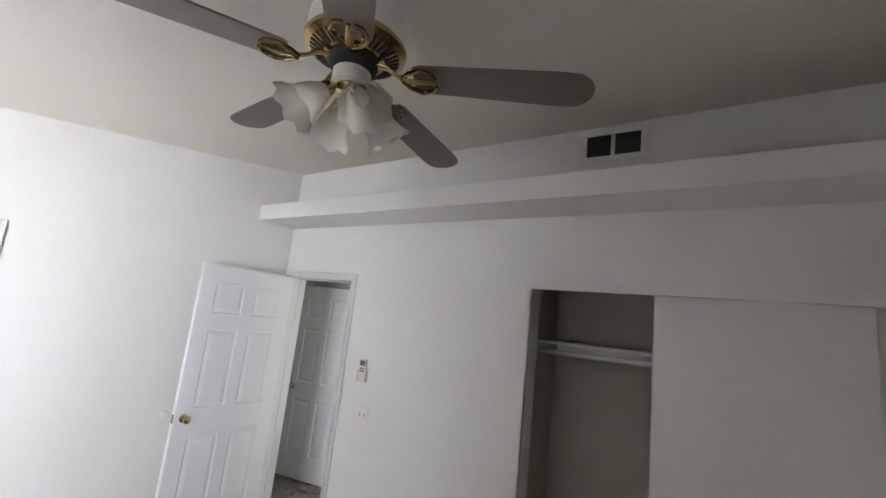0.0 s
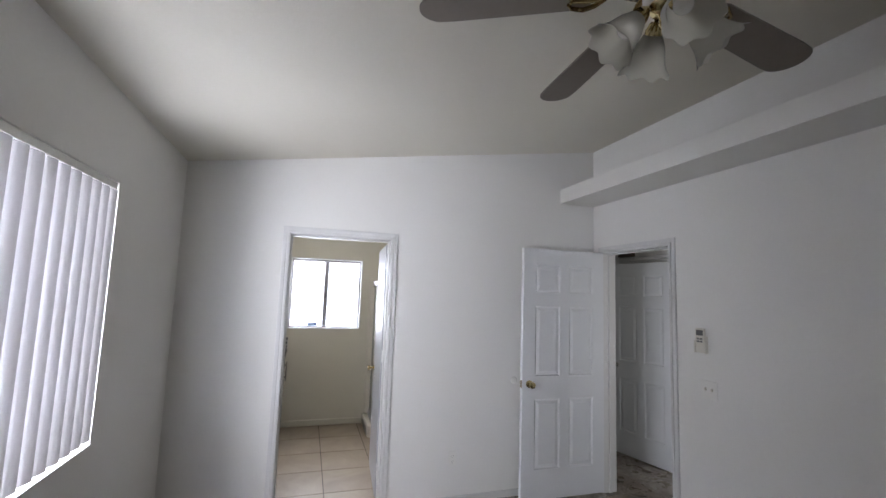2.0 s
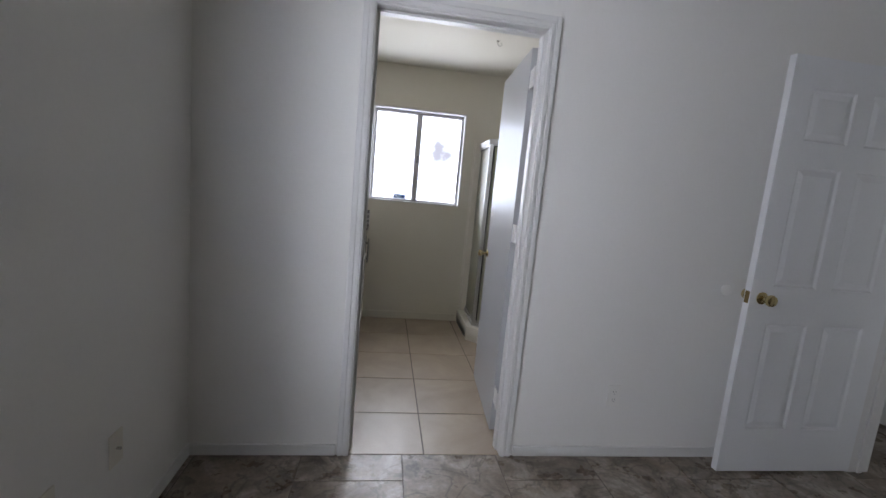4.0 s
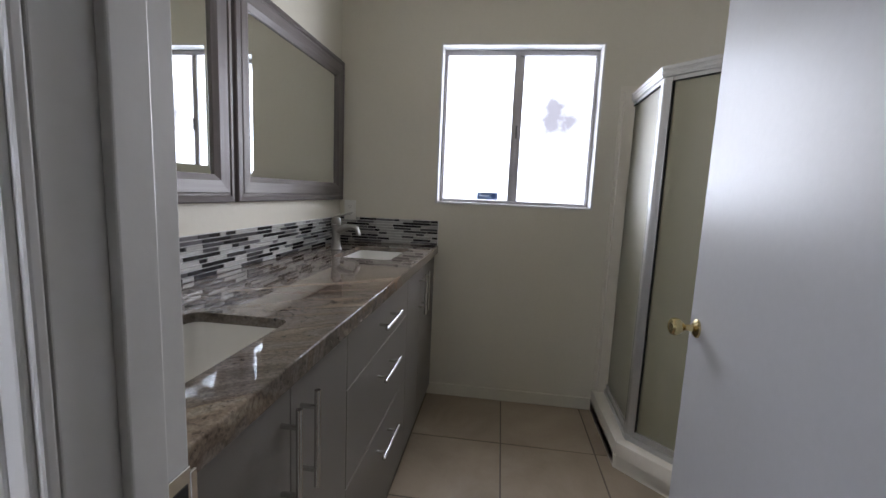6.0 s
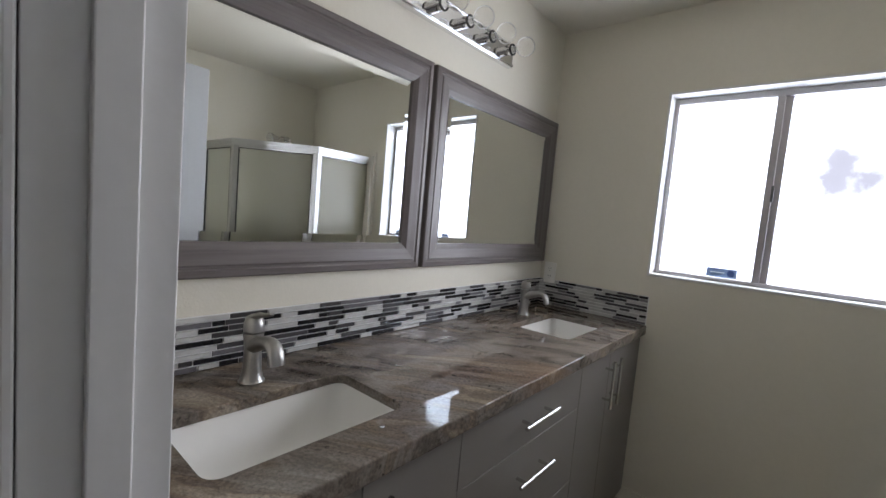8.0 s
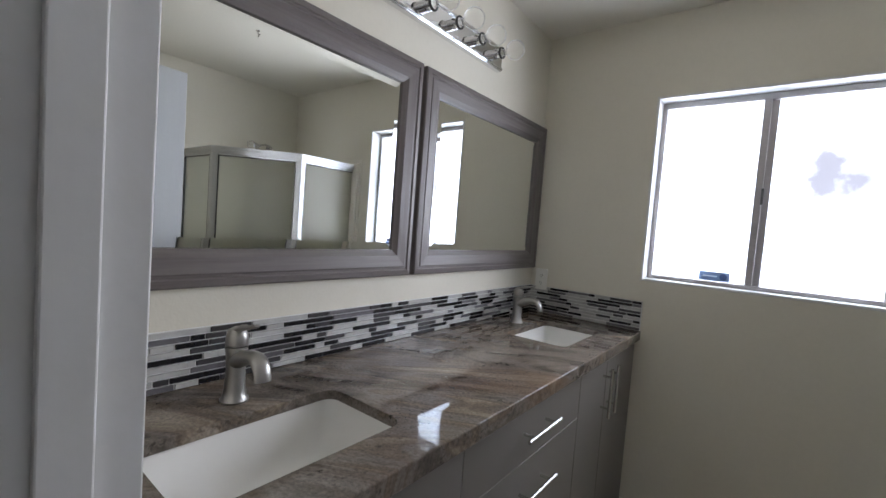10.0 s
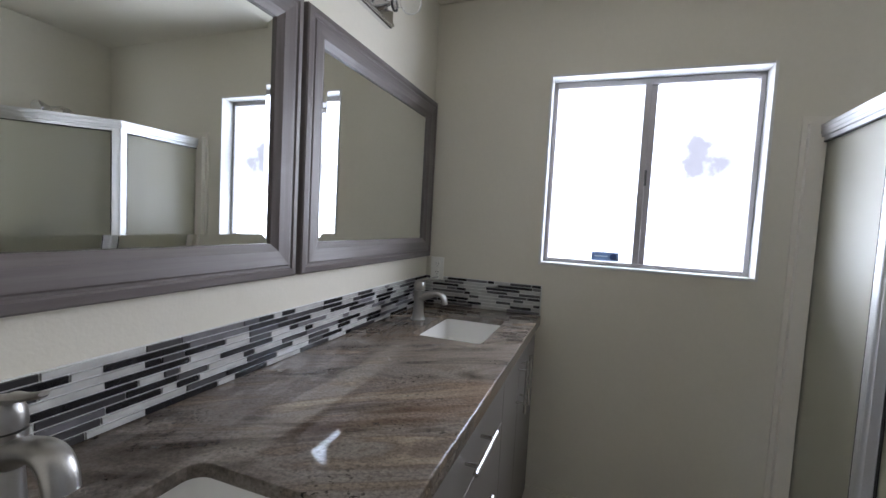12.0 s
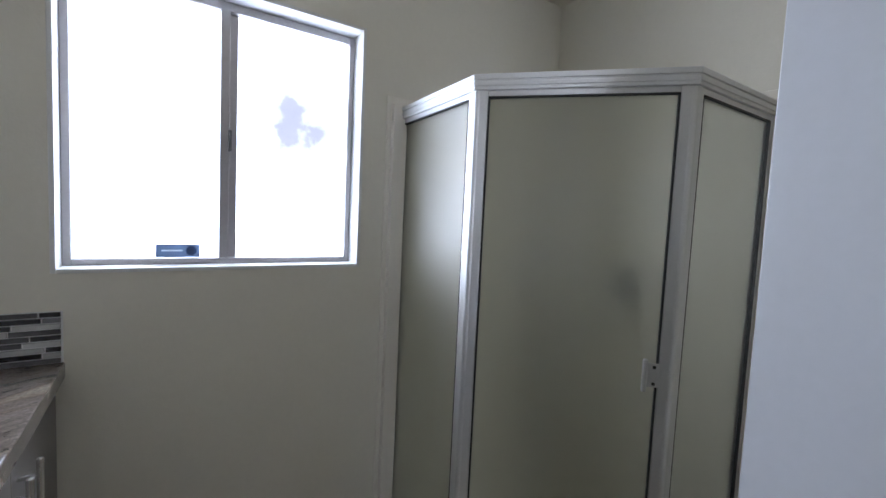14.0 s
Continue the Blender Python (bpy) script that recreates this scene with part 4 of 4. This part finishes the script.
def cabinet(y0, y1, label, fronts):
    c = thing("vanity_cabinet", pose(0, 0, 0), label, "cabinet", "vanity cabinets")
    c.matrix_basis = pose(-0.7, (y0 + y1) / 2, 0)
    off = Vector((0.7, -(y0 + y1) / 2, 0))
    def bx(x0, x1, a, b, z0, z1, bevel=0.0):
        return boxes((x0 + off.x, x1 + off.x, a + off.y, b + off.y, z0, z1), bevel=bevel)
    part("body", bx(BL + 0.002, VF - 0.019, y0, y1, 0.09, 0.69), M_CABDARK, c)
    part("toe_kick", bx(BL + 0.002, -0.486, y0, y1, 0.0, 0.089), M_CAB, c)
    for kind, a, b, z0, z1, ha, hb in fronts:
        f = part(kind, bx(VF - 0.018, VF, a + 0.0015, b - 0.0015, z0 + 0.0015, z1 - 0.0015, 0.0012), M_CAB, c)
        bar_handle(f, Vector((VF, *ha)) + off, Vector((VF, *hb)) + off, 0.034)
    return c


cabinet(0.134, 0.755, "taupe two-door vanity sink cabinet with steel bar handles", [("door", 0.134, 0.458, 0.06, 0.852, (0.424, 0.62), (0.424, 0.822)), ("door", 0.458, 0.755, 0.06, 0.852, (0.500, 0.62), (0.500, 0.822))])
cabinet(0.755, 1.467, "taupe three-drawer vanity cabinet with steel bar handles", [("drawer", 0.755, 1.467, 0.695, 0.852, (1.015, 0.779), (1.222, 0.779)), ("drawer", 0.755, 1.467, 0.415, 0.695, (1.015, 0.604), (1.222, 0.604)), ("drawer", 0.755, 1.467, 0.06, 0.415, (1.015, 0.338), (1.222, 0.338))])
cabinet(1.467, WY - 0.014, "taupe two-door vanity sink cabinet beside the window wall", [("door", 1.467, 1.762, 0.06, 0.852, (1.722, 0.625), (1.722, 0.822)), ("door", 1.762, WY - 0.014, 0.06, 0.852, (1.802, 0.625), (1.802, 0.822))])

SINKS = ((-0.795, -0.545, 0.225, 0.66), (-0.82, -0.552, 1.572, 1.985))
CS = 0.879
top_thing = thing("vanity_countertop", pose(-0.72, 1.16, CT), "polished brown and grey granite countertop with two sink cut-outs", "countertop")
bm = bmesh.new()
plate(bm, [(BL + 0.001, 0.132), (CX - 0.032, 0.132), (CX - 0.032, WY - 0.001), (BL + 0.001, WY - 0.001)], [round_rect(*s, 0.03) for s in SINKS], CS, CT)
bmesh.ops.recalc_face_normals(bm, faces=bm.faces)
es = [e for e in bm.edges if len(e.link_faces) == 2 and abs(e.calc_face_angle(0)) > 1.2 and all(v.co.z > CT - 0.001 and v.co.x < CX - 0.05 for v in e.verts)]
bmesh.ops.bevel(bm, geom=es, offset=0.002, segments=2, affect="EDGES", profile=0.5)
bm.transform(Matrix.Translation((0.72, -1.16, -CT)))
part("slab", bm, M_GRANITE, top_thing)
bm = bmesh.new()
box(bm, CX - 0.032, CX, 0.132, WY - 0.001, CB, CT)
es = [e for e in bm.edges if all(v.co.x > CX - 0.001 for v in e.verts) and abs(e.verts[0].co.z - e.verts[1].co.z) < 0.001]
bmesh.ops.bevel(bm, geom=es, offset=0.004, segments=3, affect="EDGES", profile=0.5)
bm.transform(Matrix.Translation((0.72, -1.16, -CT)))
part("front_edge", bm, M_GRANITE, top_thing, "built-up polished edge")


def sink(s):
    x0, x1, y0, y1 = s
    cx, cy = (x0 + x1) / 2, (y0 + y1) / 2
    k = thing("undermount_sink", pose(cx, cy, 0.72), "white rectangular undermount porcelain sink", "sink", "vanity sinks")
    bm = bmesh.new()
    rows = [(-0.004, CS - 0.001), (-0.003, CS - 0.02), (0.006, CS - 0.07), (0.020, CS - 0.11), (0.045, CS - 0.128), (0.085, CS - 0.135)]
    rings = []
    for sgn, rr in ((0, rows), (1, list(reversed(rows)))):
        for ins, z in rr:
            i2 = ins - 0.010 * sgn
            loop = round_rect(x0 + i2, x1 - i2, y0 + i2, y1 - i2, 0.034)
            rings.append([bm.verts.new((x - cx, y - cy, z - 0.72 - 0.010 * (sgn if z < CS - 0.01 else 0))) for x, y in loop])
    for a, b in zip(rings, rings[1:]):
        n = len(a)
        for i in range(n):
            if rings.index(a) != len(rows) - 1:
                bm.faces.new((a[i], a[(i + 1) % n], b[(i + 1) % n], b[i]))
    bm.faces.new(rings[len(rows) - 1])
    bm.faces.new(rings[len(rows)])
    a, b = rings[0], rings[-1]
    for i in range(len(a)):
        bm.faces.new((a[i], a[(i + 1) % len(a)], b[(i + 1) % len(a)], b[i]))
    part("basin", bm, M_PORC, k, "", True)
    bm = bmesh.new()
    lathe(bm, [(0.0, 0.0), (0.030, 0.0), (0.032, 0.003), (0.024, 0.005), (0.0, 0.004)], Matrix.Translation((0, 0, CS - 0.1350 - 0.72)), 24)
    part("drain", bm, M_CHROME, k, "chrome drain", True)


for s in SINKS:
    sink(s)


def faucet(x, y):
    f = thing("sink_faucet", pose(x, y, CT), "brushed nickel single-lever bathroom faucet", "faucet", "vanity faucets")
    bm = bmesh.new()
    lathe(bm, [(0.0, 0.0), (0.030, 0.0), (0.031, 0.004), (0.026, 0.010), (0.0225, 0.03), (0.0205, 0.07), (0.0215, 0.100), (0.024, 0.118), (0.0245, 0.126), (0.0, 0.1262)])
    part("body", bm, M_NICKEL, f, "", True)
    bm = bmesh.new()
    pts, sz = [], []
    for k in range(13):
        t = k / 12
        pts.append((0.002 + 0.115 * (1 - (1 - t) ** 1.7), 0, 0.092 + 0.034 * math.sin(math.pi * t * 0.75) - 0.040 * t ** 3))
        sz.append((0.0205 - 0.001 * t, 0.020 - 0.0085 * min(1, t * 1.6)))
    sweep(bm, pts, sz, (0, 1, 0), 16)
    part("spout", bm, M_NICKEL, f, "arched flat spout", True)
    bm = bmesh.new()
    lathe(bm, [(0.0, 0.1285), (0.0235, 0.1285), (0.0245, 0.133), (0.0235, 0.150), (0.018, 0.164), (0.008, 0.170), (0.0, 0.171)])
    sweep(bm, [(0.0, 0, 0.162), (0.025, 0, 0.173), (0.05, 0, 0.178), (0.078, 0, 0.186), (0.084, 0, 0.189)], [(0.015, 0.008), (0.012, 0.007), (0.009, 0.005), (0.0085, 0.0045), (0.006, 0.003)], (0, 1, 0), 12)
    part("lever", bm, M_NICKEL, f, "lever handle", True)


faucet(-0.878, 0.452)
faucet(-0.890, 1.800)


def mirror(y0, y1):
    z0, z1, w = 1.145, 1.912, 0.092
    cy, cz = (y0 + y1) / 2, (z0 + z1) / 2
    k = thing("wall_mirror", pose(BL, cy, cz), "vanity mirror in a grey-brown wood frame", "mirror", "vanity mirrors")
    hy, hz = (y1 - y0) / 2, (z1 - z0) / 2
    prof = [(0.0, 0.001), (0.0, 0.020), (0.004, 0.024), (0.020, 0.026), (0.024, 0.022), (0.030, 0.022), (0.034, 0.025), (0.072, 0.022), (0.080, 0.018), (w, 0.012), (w, 0.001)]
    for side in range(4):
        bm = bmesh.new()
        rows = []
        for ins, dep in prof:
            c = [(-hy + ins, -hz + ins), (hy - ins, -hz + ins), (hy - ins, hz - ins), (-hy + ins, hz - ins)]
            a, b = c[side], c[(side + 1) % 4]
            rows.append((bm.verts.new((dep, *a)), bm.verts.new((dep, *b))))
        for (a, b), (c2, d) in zip(rows, rows[1:] + rows[:1]):
            bm.faces.new((a, b, d, c2))
        bm.faces.new([r[0] for r in rows])
        bm.faces.new([r[1] for r in rows])
        part("frame_rail", bm, M_MFRAME if side % 2 == 0 else M_MFRAMEV, k)
    bm = bmesh.new()
    rings = []
    for ins, dep in ((w + 0.0005, 0.0015), (w + 0.0005, 0.0055), (w + 0.026, 0.0082)):
        rings.append([bm.verts.new((dep, y, z)) for y, z in ((-hy + ins, -hz + ins), (hy - ins, -hz + ins), (hy - ins, hz - ins), (-hy + ins, hz - ins))])
    for a, b in zip(rings, rings[1:]):
        for i in range(4):
            bm.faces.new((a[i], a[(i + 1) % 4], b[(i + 1) % 4], b[i]))
    bm.faces.new(rings[0])
    bm.faces.new(rings[-1])
    part("glass", bm, M_MIRROR, k, "mirror glass")


mirror(0.135, 1.142)
mirror(1.162, WY - 0.012)

bar = thing("vanity_light", pose(BL, 1.035, 2.097), "chrome strip light with eight unlit globe bulbs", "wall light")
bm = bmesh.new()
box(bm, 0.0005, 0.030, -0.615, 0.615, -0.052, 0.052, bevel=0.008)
part("back_bar", bm, M_CHROME, bar)
part("ridge", boxes((0.0295, 0.037, -0.61, 0.61, -0.047, -0.036), (0.0295, 0.037, -0.61, 0.61, 0.036, 0.047), bevel=0.003), M_CHROME, bar)
gb = bulb_mesh(0.040, 0.026, M_BULBCLEAR)
bm = bmesh.new()
lathe(bm, [(0.0, 0.0), (0.021, 0.0), (0.021, 0.036), (0.023, 0.038), (0.023, 0.042), (0.0, 0.042)])
sc = mesh_of("lamp_socket", bm, M_CHROME, True)
bm = bmesh.new()
lathe(bm, [(0.0235, 0.0385), (0.0245, 0.0385), (0.0245, 0.0445), (0.018, 0.0445), (0.018, 0.0385)], closed=False)
rg = mesh_of("socket_ring", bm, M_SEAL, True)
for k in range(8):
    m = Matrix.Translation((0.029, 0.54 - k * 0.1543, 0.0)) @ Matrix.Rotation(radians(90), 4, "Y")
    for nm, dt, dz, lb in (("lamp_socket", sc, 0, "chrome socket"), ("socket_ring", rg, 0, "black socket ring"), ("bulb", gb, 0.040, "clear unlit globe bulb")):
        ob = new(nm, dt)
        ob.parent, ob.matrix_basis = bar, m @ Matrix.Translation((0, 0, dz))
        ob["label"] = lb

# ---- shower ----
SH = 1.755
P = [Vector((0.586, WY, 0)), Vector((0.568, 1.69, 0)), Vector((0.951, 1.276, 0)), Vector((BR, 1.272, 0))]
shower = thing("corner_shower", pose(1.1, 1.8, 0), "neo-angle corner shower with obscure glass in aluminium frames", "shower")
so = Vector((-1.1, -1.8, 0))


def seg_box(bm, a, b, t0, t1, z0, z1, e0=0.0, e1=0.0, bevel=0.002):
    """A bar along a-b on plan, t0..t1 across it, lengthened by e0 and e1."""
    d = (b - a).normalized()
    n = Vector((-d.y, d.x, 0))
    b2 = bmesh.new()
    box(b2, -e0, (b - a).length + e1, t0, t1, z0, z1, bevel=bevel)
    m = Matrix(((d.x, n.x, 0, a.x + so.x), (d.y, n.y, 0, a.y + so.y), (0, 0, 1, 0), (0, 0, 0, 1)))
    b2.transform(m)
    me = bpy.data.meshes.new("tmp")
    b2.to_mesh(me)
    b2.free()
    bm.from_mesh(me)
    bpy.data.meshes.remove(me)


bm = bmesh.new()
base = [(0.500, WY - 0.001), (0.500, 1.655), (0.930, 1.225), (BR - 0.001, 1.225), (BR - 0.001, WY - 0.001)]
plate(bm, [(x + so.x, y + so.y) for x, y in base], [], 0.0, 0.06)
for a, b in zip(base, base[1:4]):
    seg_box(bm, Vector((*a, 0)), Vector((*b, 0)), 0.0, 0.085, 0.0, 0.125, e0=-0.002, e1=0.0, bevel=0.012)
part("base_tray", bm, M_ACRYL, shower, "cream acrylic shower tray with a raised curb", True)
part("wall_liner", boxes((0.51 + so.x, BR - 0.004 + so.x, WY - 0.010 + so.y, WY - 0.001 + so.y, 0.1, 1.80), (BR - 0.012 + so.x, BR - 0.001 + so.x, 1.23 + so.y, WY - 0.011 + so.y, 0.1, 1.80), bevel=0.002), M_ACRYL, shower, "cream acrylic wall surround")
for i, nm in ((0, "fixed_panel"), (1, "shower_door"), (2, "fixed_panel")):
    a, b = P[i], P[i + 1]
    L = (b - a).length
    d = (b - a).normalized()
    bm = bmesh.new()
    seg_box(bm, a, b, -0.022, 0.022, SH - 0.040, SH, e0=0.008, e1=0.008)
    seg_box(bm, a, b, -0.025, 0.020, SH - 0.030, SH - 0.018, e0=0.009, e1=0.009)
    seg_box(bm, a, b, -0.026, 0.020, SH - 0.012, SH + 0.004, e0=0.010, e1=0.010)
    part("header_rail", bm, M_ALU, shower)
    bm = bmesh.new()
    seg_box(bm, a, b, -0.020, 0.022, 0.120, 0.150, e0=0.006, e1=0.006)
    part("bottom_rail", bm, M_ALU, shower)
    fr = bmesh.new()
    for s0, s1 in ((0.0, 0.030), (L - 0.030, L)):
        seg_box(fr, a + d * s0, a + d * s1, -0.014, 0.014, 0.15, SH - 0.03)
    seg_box(fr, a + d * 0.03, b - d * 0.03, -0.012, 0.012, SH - 0.056, SH - 0.032)
    seg_box(fr, a + d * 0.03, b - d * 0.03, -0.012, 0.012, 0.152, 0.176)
    f = part(nm, fr, M_ALU, shower, "aluminium framed panel")
    g = bmesh.new()
    seg_box(g, a + d * 0.028, b - d * 0.028, -0.003, 0.002, 0.170, SH - 0.05, bevel=0)
    gp = part("glass", g, M_SHOWER, f, "obscure glass")
    gp.visible_shadow = False
    g = bmesh.new()
    for s in (0.031, L - 0.035):
        seg_box(g, a + d * s, a + d * (s + 0.004), -0.0132, 0.006, 0.176, SH - 0.056, bevel=0)
    seg_box(g, a + d * 0.031, b - d * 0.031, -0.0132, 0.006, SH - 0.060, SH - 0.056, bevel=0)
    part("seal", g, M_SEAL, f, "black rubber seal")
    if i == 1:
        g = bmesh.new()
        seg_box(g, b - d * 0.060, b - d * 0.030, -0.018, -0.013, 0.912, 0.978)
        seg_box(g, b - d * 0.072, b - d * 0.060, -0.030, -0.016, 0.900, 0.990, bevel=0.003)
        pull = part("pull", g, M_ALU, f, "satin aluminium door pull")
        g = bmesh.new()
        for z in (0.922, 0.968):
            seg_box(g, b - d * 0.046, b - d * 0.038, -0.021, -0.0175, z - 0.004, z + 0.004, bevel=0.001)
        part("screws", g, M_SEAL, pull, "dark screw heads")
for q in P[1:3]:
    bm = bmesh.new()
    lathe(bm, [(0.0, 0.12), (0.0155, 0.12), (0.0155, SH - 0.02), (0.0, SH - 0.02)], Matrix.Translation(q + so), 12)
    part("corner_post", bm, M_ALU, shower, "", True)
part("wall_channel", boxes((0.526 + so.x, 0.582 + so.x, WY - 0.036 + so.y, WY - 0.0105 + so.y, 0.125, SH + 0.012), bevel=0.002), M_ACRYL, shower)
bm = bmesh.new()
rod(bm, (BR - 0.0005, 1.93, 1.955), (BR - 0.006, 1.93, 1.955), 0.032, seg=20)
sweep(bm, [(BR - 0.002, 1.93, 1.955), (BR - 0.06, 1.90, 1.972), (BR - 0.11, 1.83, 1.968), (BR - 0.14, 1.76, 1.945)], [(0.010, 0.010)] * 4, (0, 0, 1), 10)
ball(bm, (BR - 0.14, 1.755, 1.943), 0.018, 12)
rod(bm, (BR - 0.142, 1.75, 1.945), (BR - 0.15, 1.70, 1.935), 0.018, 0.042, seg=20)
rod(bm, (BR - 0.15, 1.70, 1.935), (BR - 0.152, 1.688, 1.932), 0.042, 0.040, seg=20)
bm.transform(Matrix.Translation(so + Vector((0, 0, -0.075))))
part("spray_head", bm, M_CHROME, shower, "chrome spray head on a bent arm", True)
bm = bmesh.new()
rod(bm, (BR - 0.013, 1.72, 1.10), (BR - 0.020, 1.72, 1.10), 0.07, seg=24)
rod(bm, (BR - 0.020, 1.72, 1.10), (BR - 0.065, 1.72, 1.10), 0.028, seg=20)
rod(bm, (BR - 0.055, 1.72, 1.10), (BR - 0.075, 1.72, 1.02), 0.008, seg=10)
bm.transform(Matrix.Translation(so))
part("valve", bm, M_GREYPL, shower, "dark round mixer valve", True)

bm = bmesh.new()
hook = [(0, 0, 0.012), (0, 0, -0.012)] + [(0.018 - 0.018 * math.cos(a * 0.5), 0.004 * a, -0.012 - 0.018 * math.sin(a * 0.5)) for a in range(1, 9)]
sweep(bm, hook, [(0.0028, 0.0028)] * len(hook), (0.1, 1, 0.05), 8)
lathe(bm, [(0.0, 0.001), (0.012, 0.001), (0.010, -0.003), (0.0, -0.004)], seg=14)
solid("ceiling_hook", bm, M_STEEL, "small metal screw hook in the bathroom ceiling", "hook", smooth=True, m=pose(0.435, 1.27, 2.4))

# ---- toilet behind the door ----
toilet = thing("toilet", pose(0.98, 0.134, 0), "white porcelain toilet standing behind the open door", "toilet")
bm = bmesh.new()
rings = []
for z, w, l, c in ((0.0, 0.11, 0.24, 0.36), (0.06, 0.10, 0.22, 0.36), (0.20, 0.11, 0.20, 0.38), (0.32, 0.16, 0.23, 0.41), (0.385, 0.18, 0.25, 0.43), (0.395, 0.175, 0.245, 0.43)):
    rings.append([bm.verts.new((w * math.cos(2 * math.pi * i / 32), c + l * math.sin(2 * math.pi * i / 32), z)) for i in range(32)])
for a, b in zip(rings, rings[1:]):
    for i in range(32):
        bm.faces.new((a[i], a[(i + 1) % 32], b[(i + 1) % 32], b[i]))
bm.faces.new(rings[0])
bm.faces.new(rings[-1])
part("bowl", bm, M_PORC, toilet, "", True)
bm = bmesh.new()
loop = [(0.183 * math.cos(2 * math.pi * i / 32), 0.43 + 0.25 * math.sin(2 * math.pi * i / 32)) for i in range(32)]
plate(bm, loop, [], 0.396, 0.425)
part("seat_lid", bm, M_PORC, toilet)
part("tank", boxes((-0.21, 0.21, 0.003, 0.19, 0.38, 0.70), bevel=0.02), M_PORC, toilet)
part("tank_lid", boxes((-0.22, 0.22, 0.002, 0.20, 0.701, 0.735), bevel=0.01), M_PORC, toilet)
part("flush_lever", boxes((-0.19, -0.12, 0.19, 0.205, 0.64, 0.655), bevel=0.003), M_CHROME, toilet)

# ---- small pieces: mosaic backsplash ----
def mosaic(name, m, length, z0, z1, label):
    """Strips in rows, x along the wall, z up, faces looking along -y."""
    k = thing(name, m, label, "backsplash")
    part("grout", boxes((0, length, -0.005, -0.0005, z0, z1)), M_WHITEGROUT, k)
    rows = 9
    h = (z1 - z0) / rows
    rnd = random.Random(len(name) + int(length * 100))
    shapes = {}
    for r in range(rows):
        x = 0.001
        last = -1
        while x < length - 0.004:
            w = rnd.choice((0.034, 0.052, 0.075, 0.105, 0.105, 0.14, 0.17))
            if x == 0.001:
                w *= rnd.choice((0.4, 0.7, 1.0))
            w = min(w, length - 0.001 - x)
            if length - 0.001 - x - w < 0.02:
                w = length - 0.001 - x
            c = rnd.choice([q for q in (0, 0, 1, 1, 2, 3, 3, 3, 3) if q != last])
            last = c
            key = (round(w, 4), c)
            if key not in shapes:
                bm = bmesh.new()
                box(bm, 0, w - 0.0028, -0.009, -0.004, 0, h - 0.0028)
                top4 = [v for v in bm.verts if v.co.y < -0.008]
                for v in top4:
                    v.co.x += 0.0008 if v.co.x < w / 2 else -0.0008
                    v.co.z += 0.0008 if v.co.z < h / 2 else -0.0008
                shapes[key] = mesh_of("tile_strip", bm, MOSAIC[c])
            t = new("tile_strip", shapes[key])
            t.parent = k
            t.location = (x, rnd.uniform(-0.0006, 0.0), z0 + r * h + 0.001)
            x += w


mosaic("backsplash", Matrix.Translation((BL, 0.132, 0)) @ Matrix.Rotation(radians(90), 4, "Z"), WY - 0.132 - 0.011, CT + 0.001, 1.046, "glass and stone strip mosaic backsplash, black, grey and silver")
mosaic("backsplash", Matrix.Translation((BL + 0.001, WY, 0)), -0.428 - BL, CT + 0.001, 1.046, "short strip mosaic backsplash under the window")


# ---- floor tiles ----
def tile_mesh(w, d, material):
    bm = bmesh.new()
    box(bm, -w / 2, w / 2, -d / 2, d / 2, -0.010, 0.0)
    for v in bm.verts:
        if v.co.z > -0.005:
            v.co.x *= 1 - 0.003 / w
            v.co.y *= 1 - 0.003 / d
    return mesh_of("tile", bm, material)


def tiled_floor(name, rect, size, x_line, y_line, stagger, material, label, grout, gap):
    x0, x1, y0, y1 = rect
    f = solid(name, boxes((x0, x1, y0, y1, -0.1, -0.0025)), grout, label, "floor", kind="structure")
    shapes = {}
    i0 = math.floor((x0 - x_line) / size)
    i = i0
    while x_line + i * size < x1:
        a, b = max(x0, x_line + i * size), min(x1, x_line + (i + 1) * size)
        off = y_line + (size / 2 if stagger and i % 2 else 0)
        j = math.floor((y0 - off) / size)
        while off + j * size < y1:
            c, d = max(y0, off + j * size), min(y1, off + (j + 1) * size)
            if b - a > 0.01 and d - c > 0.01:
                key = (round(b - a - gap, 4), round(d - c - gap, 4))
                if key not in shapes:
                    shapes[key] = tile_mesh(*key, material)
                t = new("tile", shapes[key])
                t.parent = f
                t.location = ((a + b) / 2, (c + d) / 2, random.uniform(-0.0006, 0.0))
            j += 1
        i += 1
    return f


tiled_floor("floor", (XL, XR, YB, 0.0), 0.474, -0.12, -0.425, True, M_TILE, "mottled grey-brown stone-look ceramic tile floor", M_BGROUT, 0.0022)
tiled_floor("hall_floor", (XR, HX + 0.6, -1.7, 1.9), 0.474, -0.12, -0.425, True, M_TILE, "mottled grey-brown tile floor in the hallway", M_BGROUT, 0.0022)
tiled_floor("bath_floor", (BL, BR, 0.0, WY), 0.449, -0.01, 1.735, False, M_BTILE, "pale beige square ceramic tile floor", M_GROUT, 0.005)
solid("closet_floor", boxes((2.40, 2.98, -4.12, -2.30, -0.1, -0.002)), M_TILE, "tile floor in the closet", "floor", kind="structure")
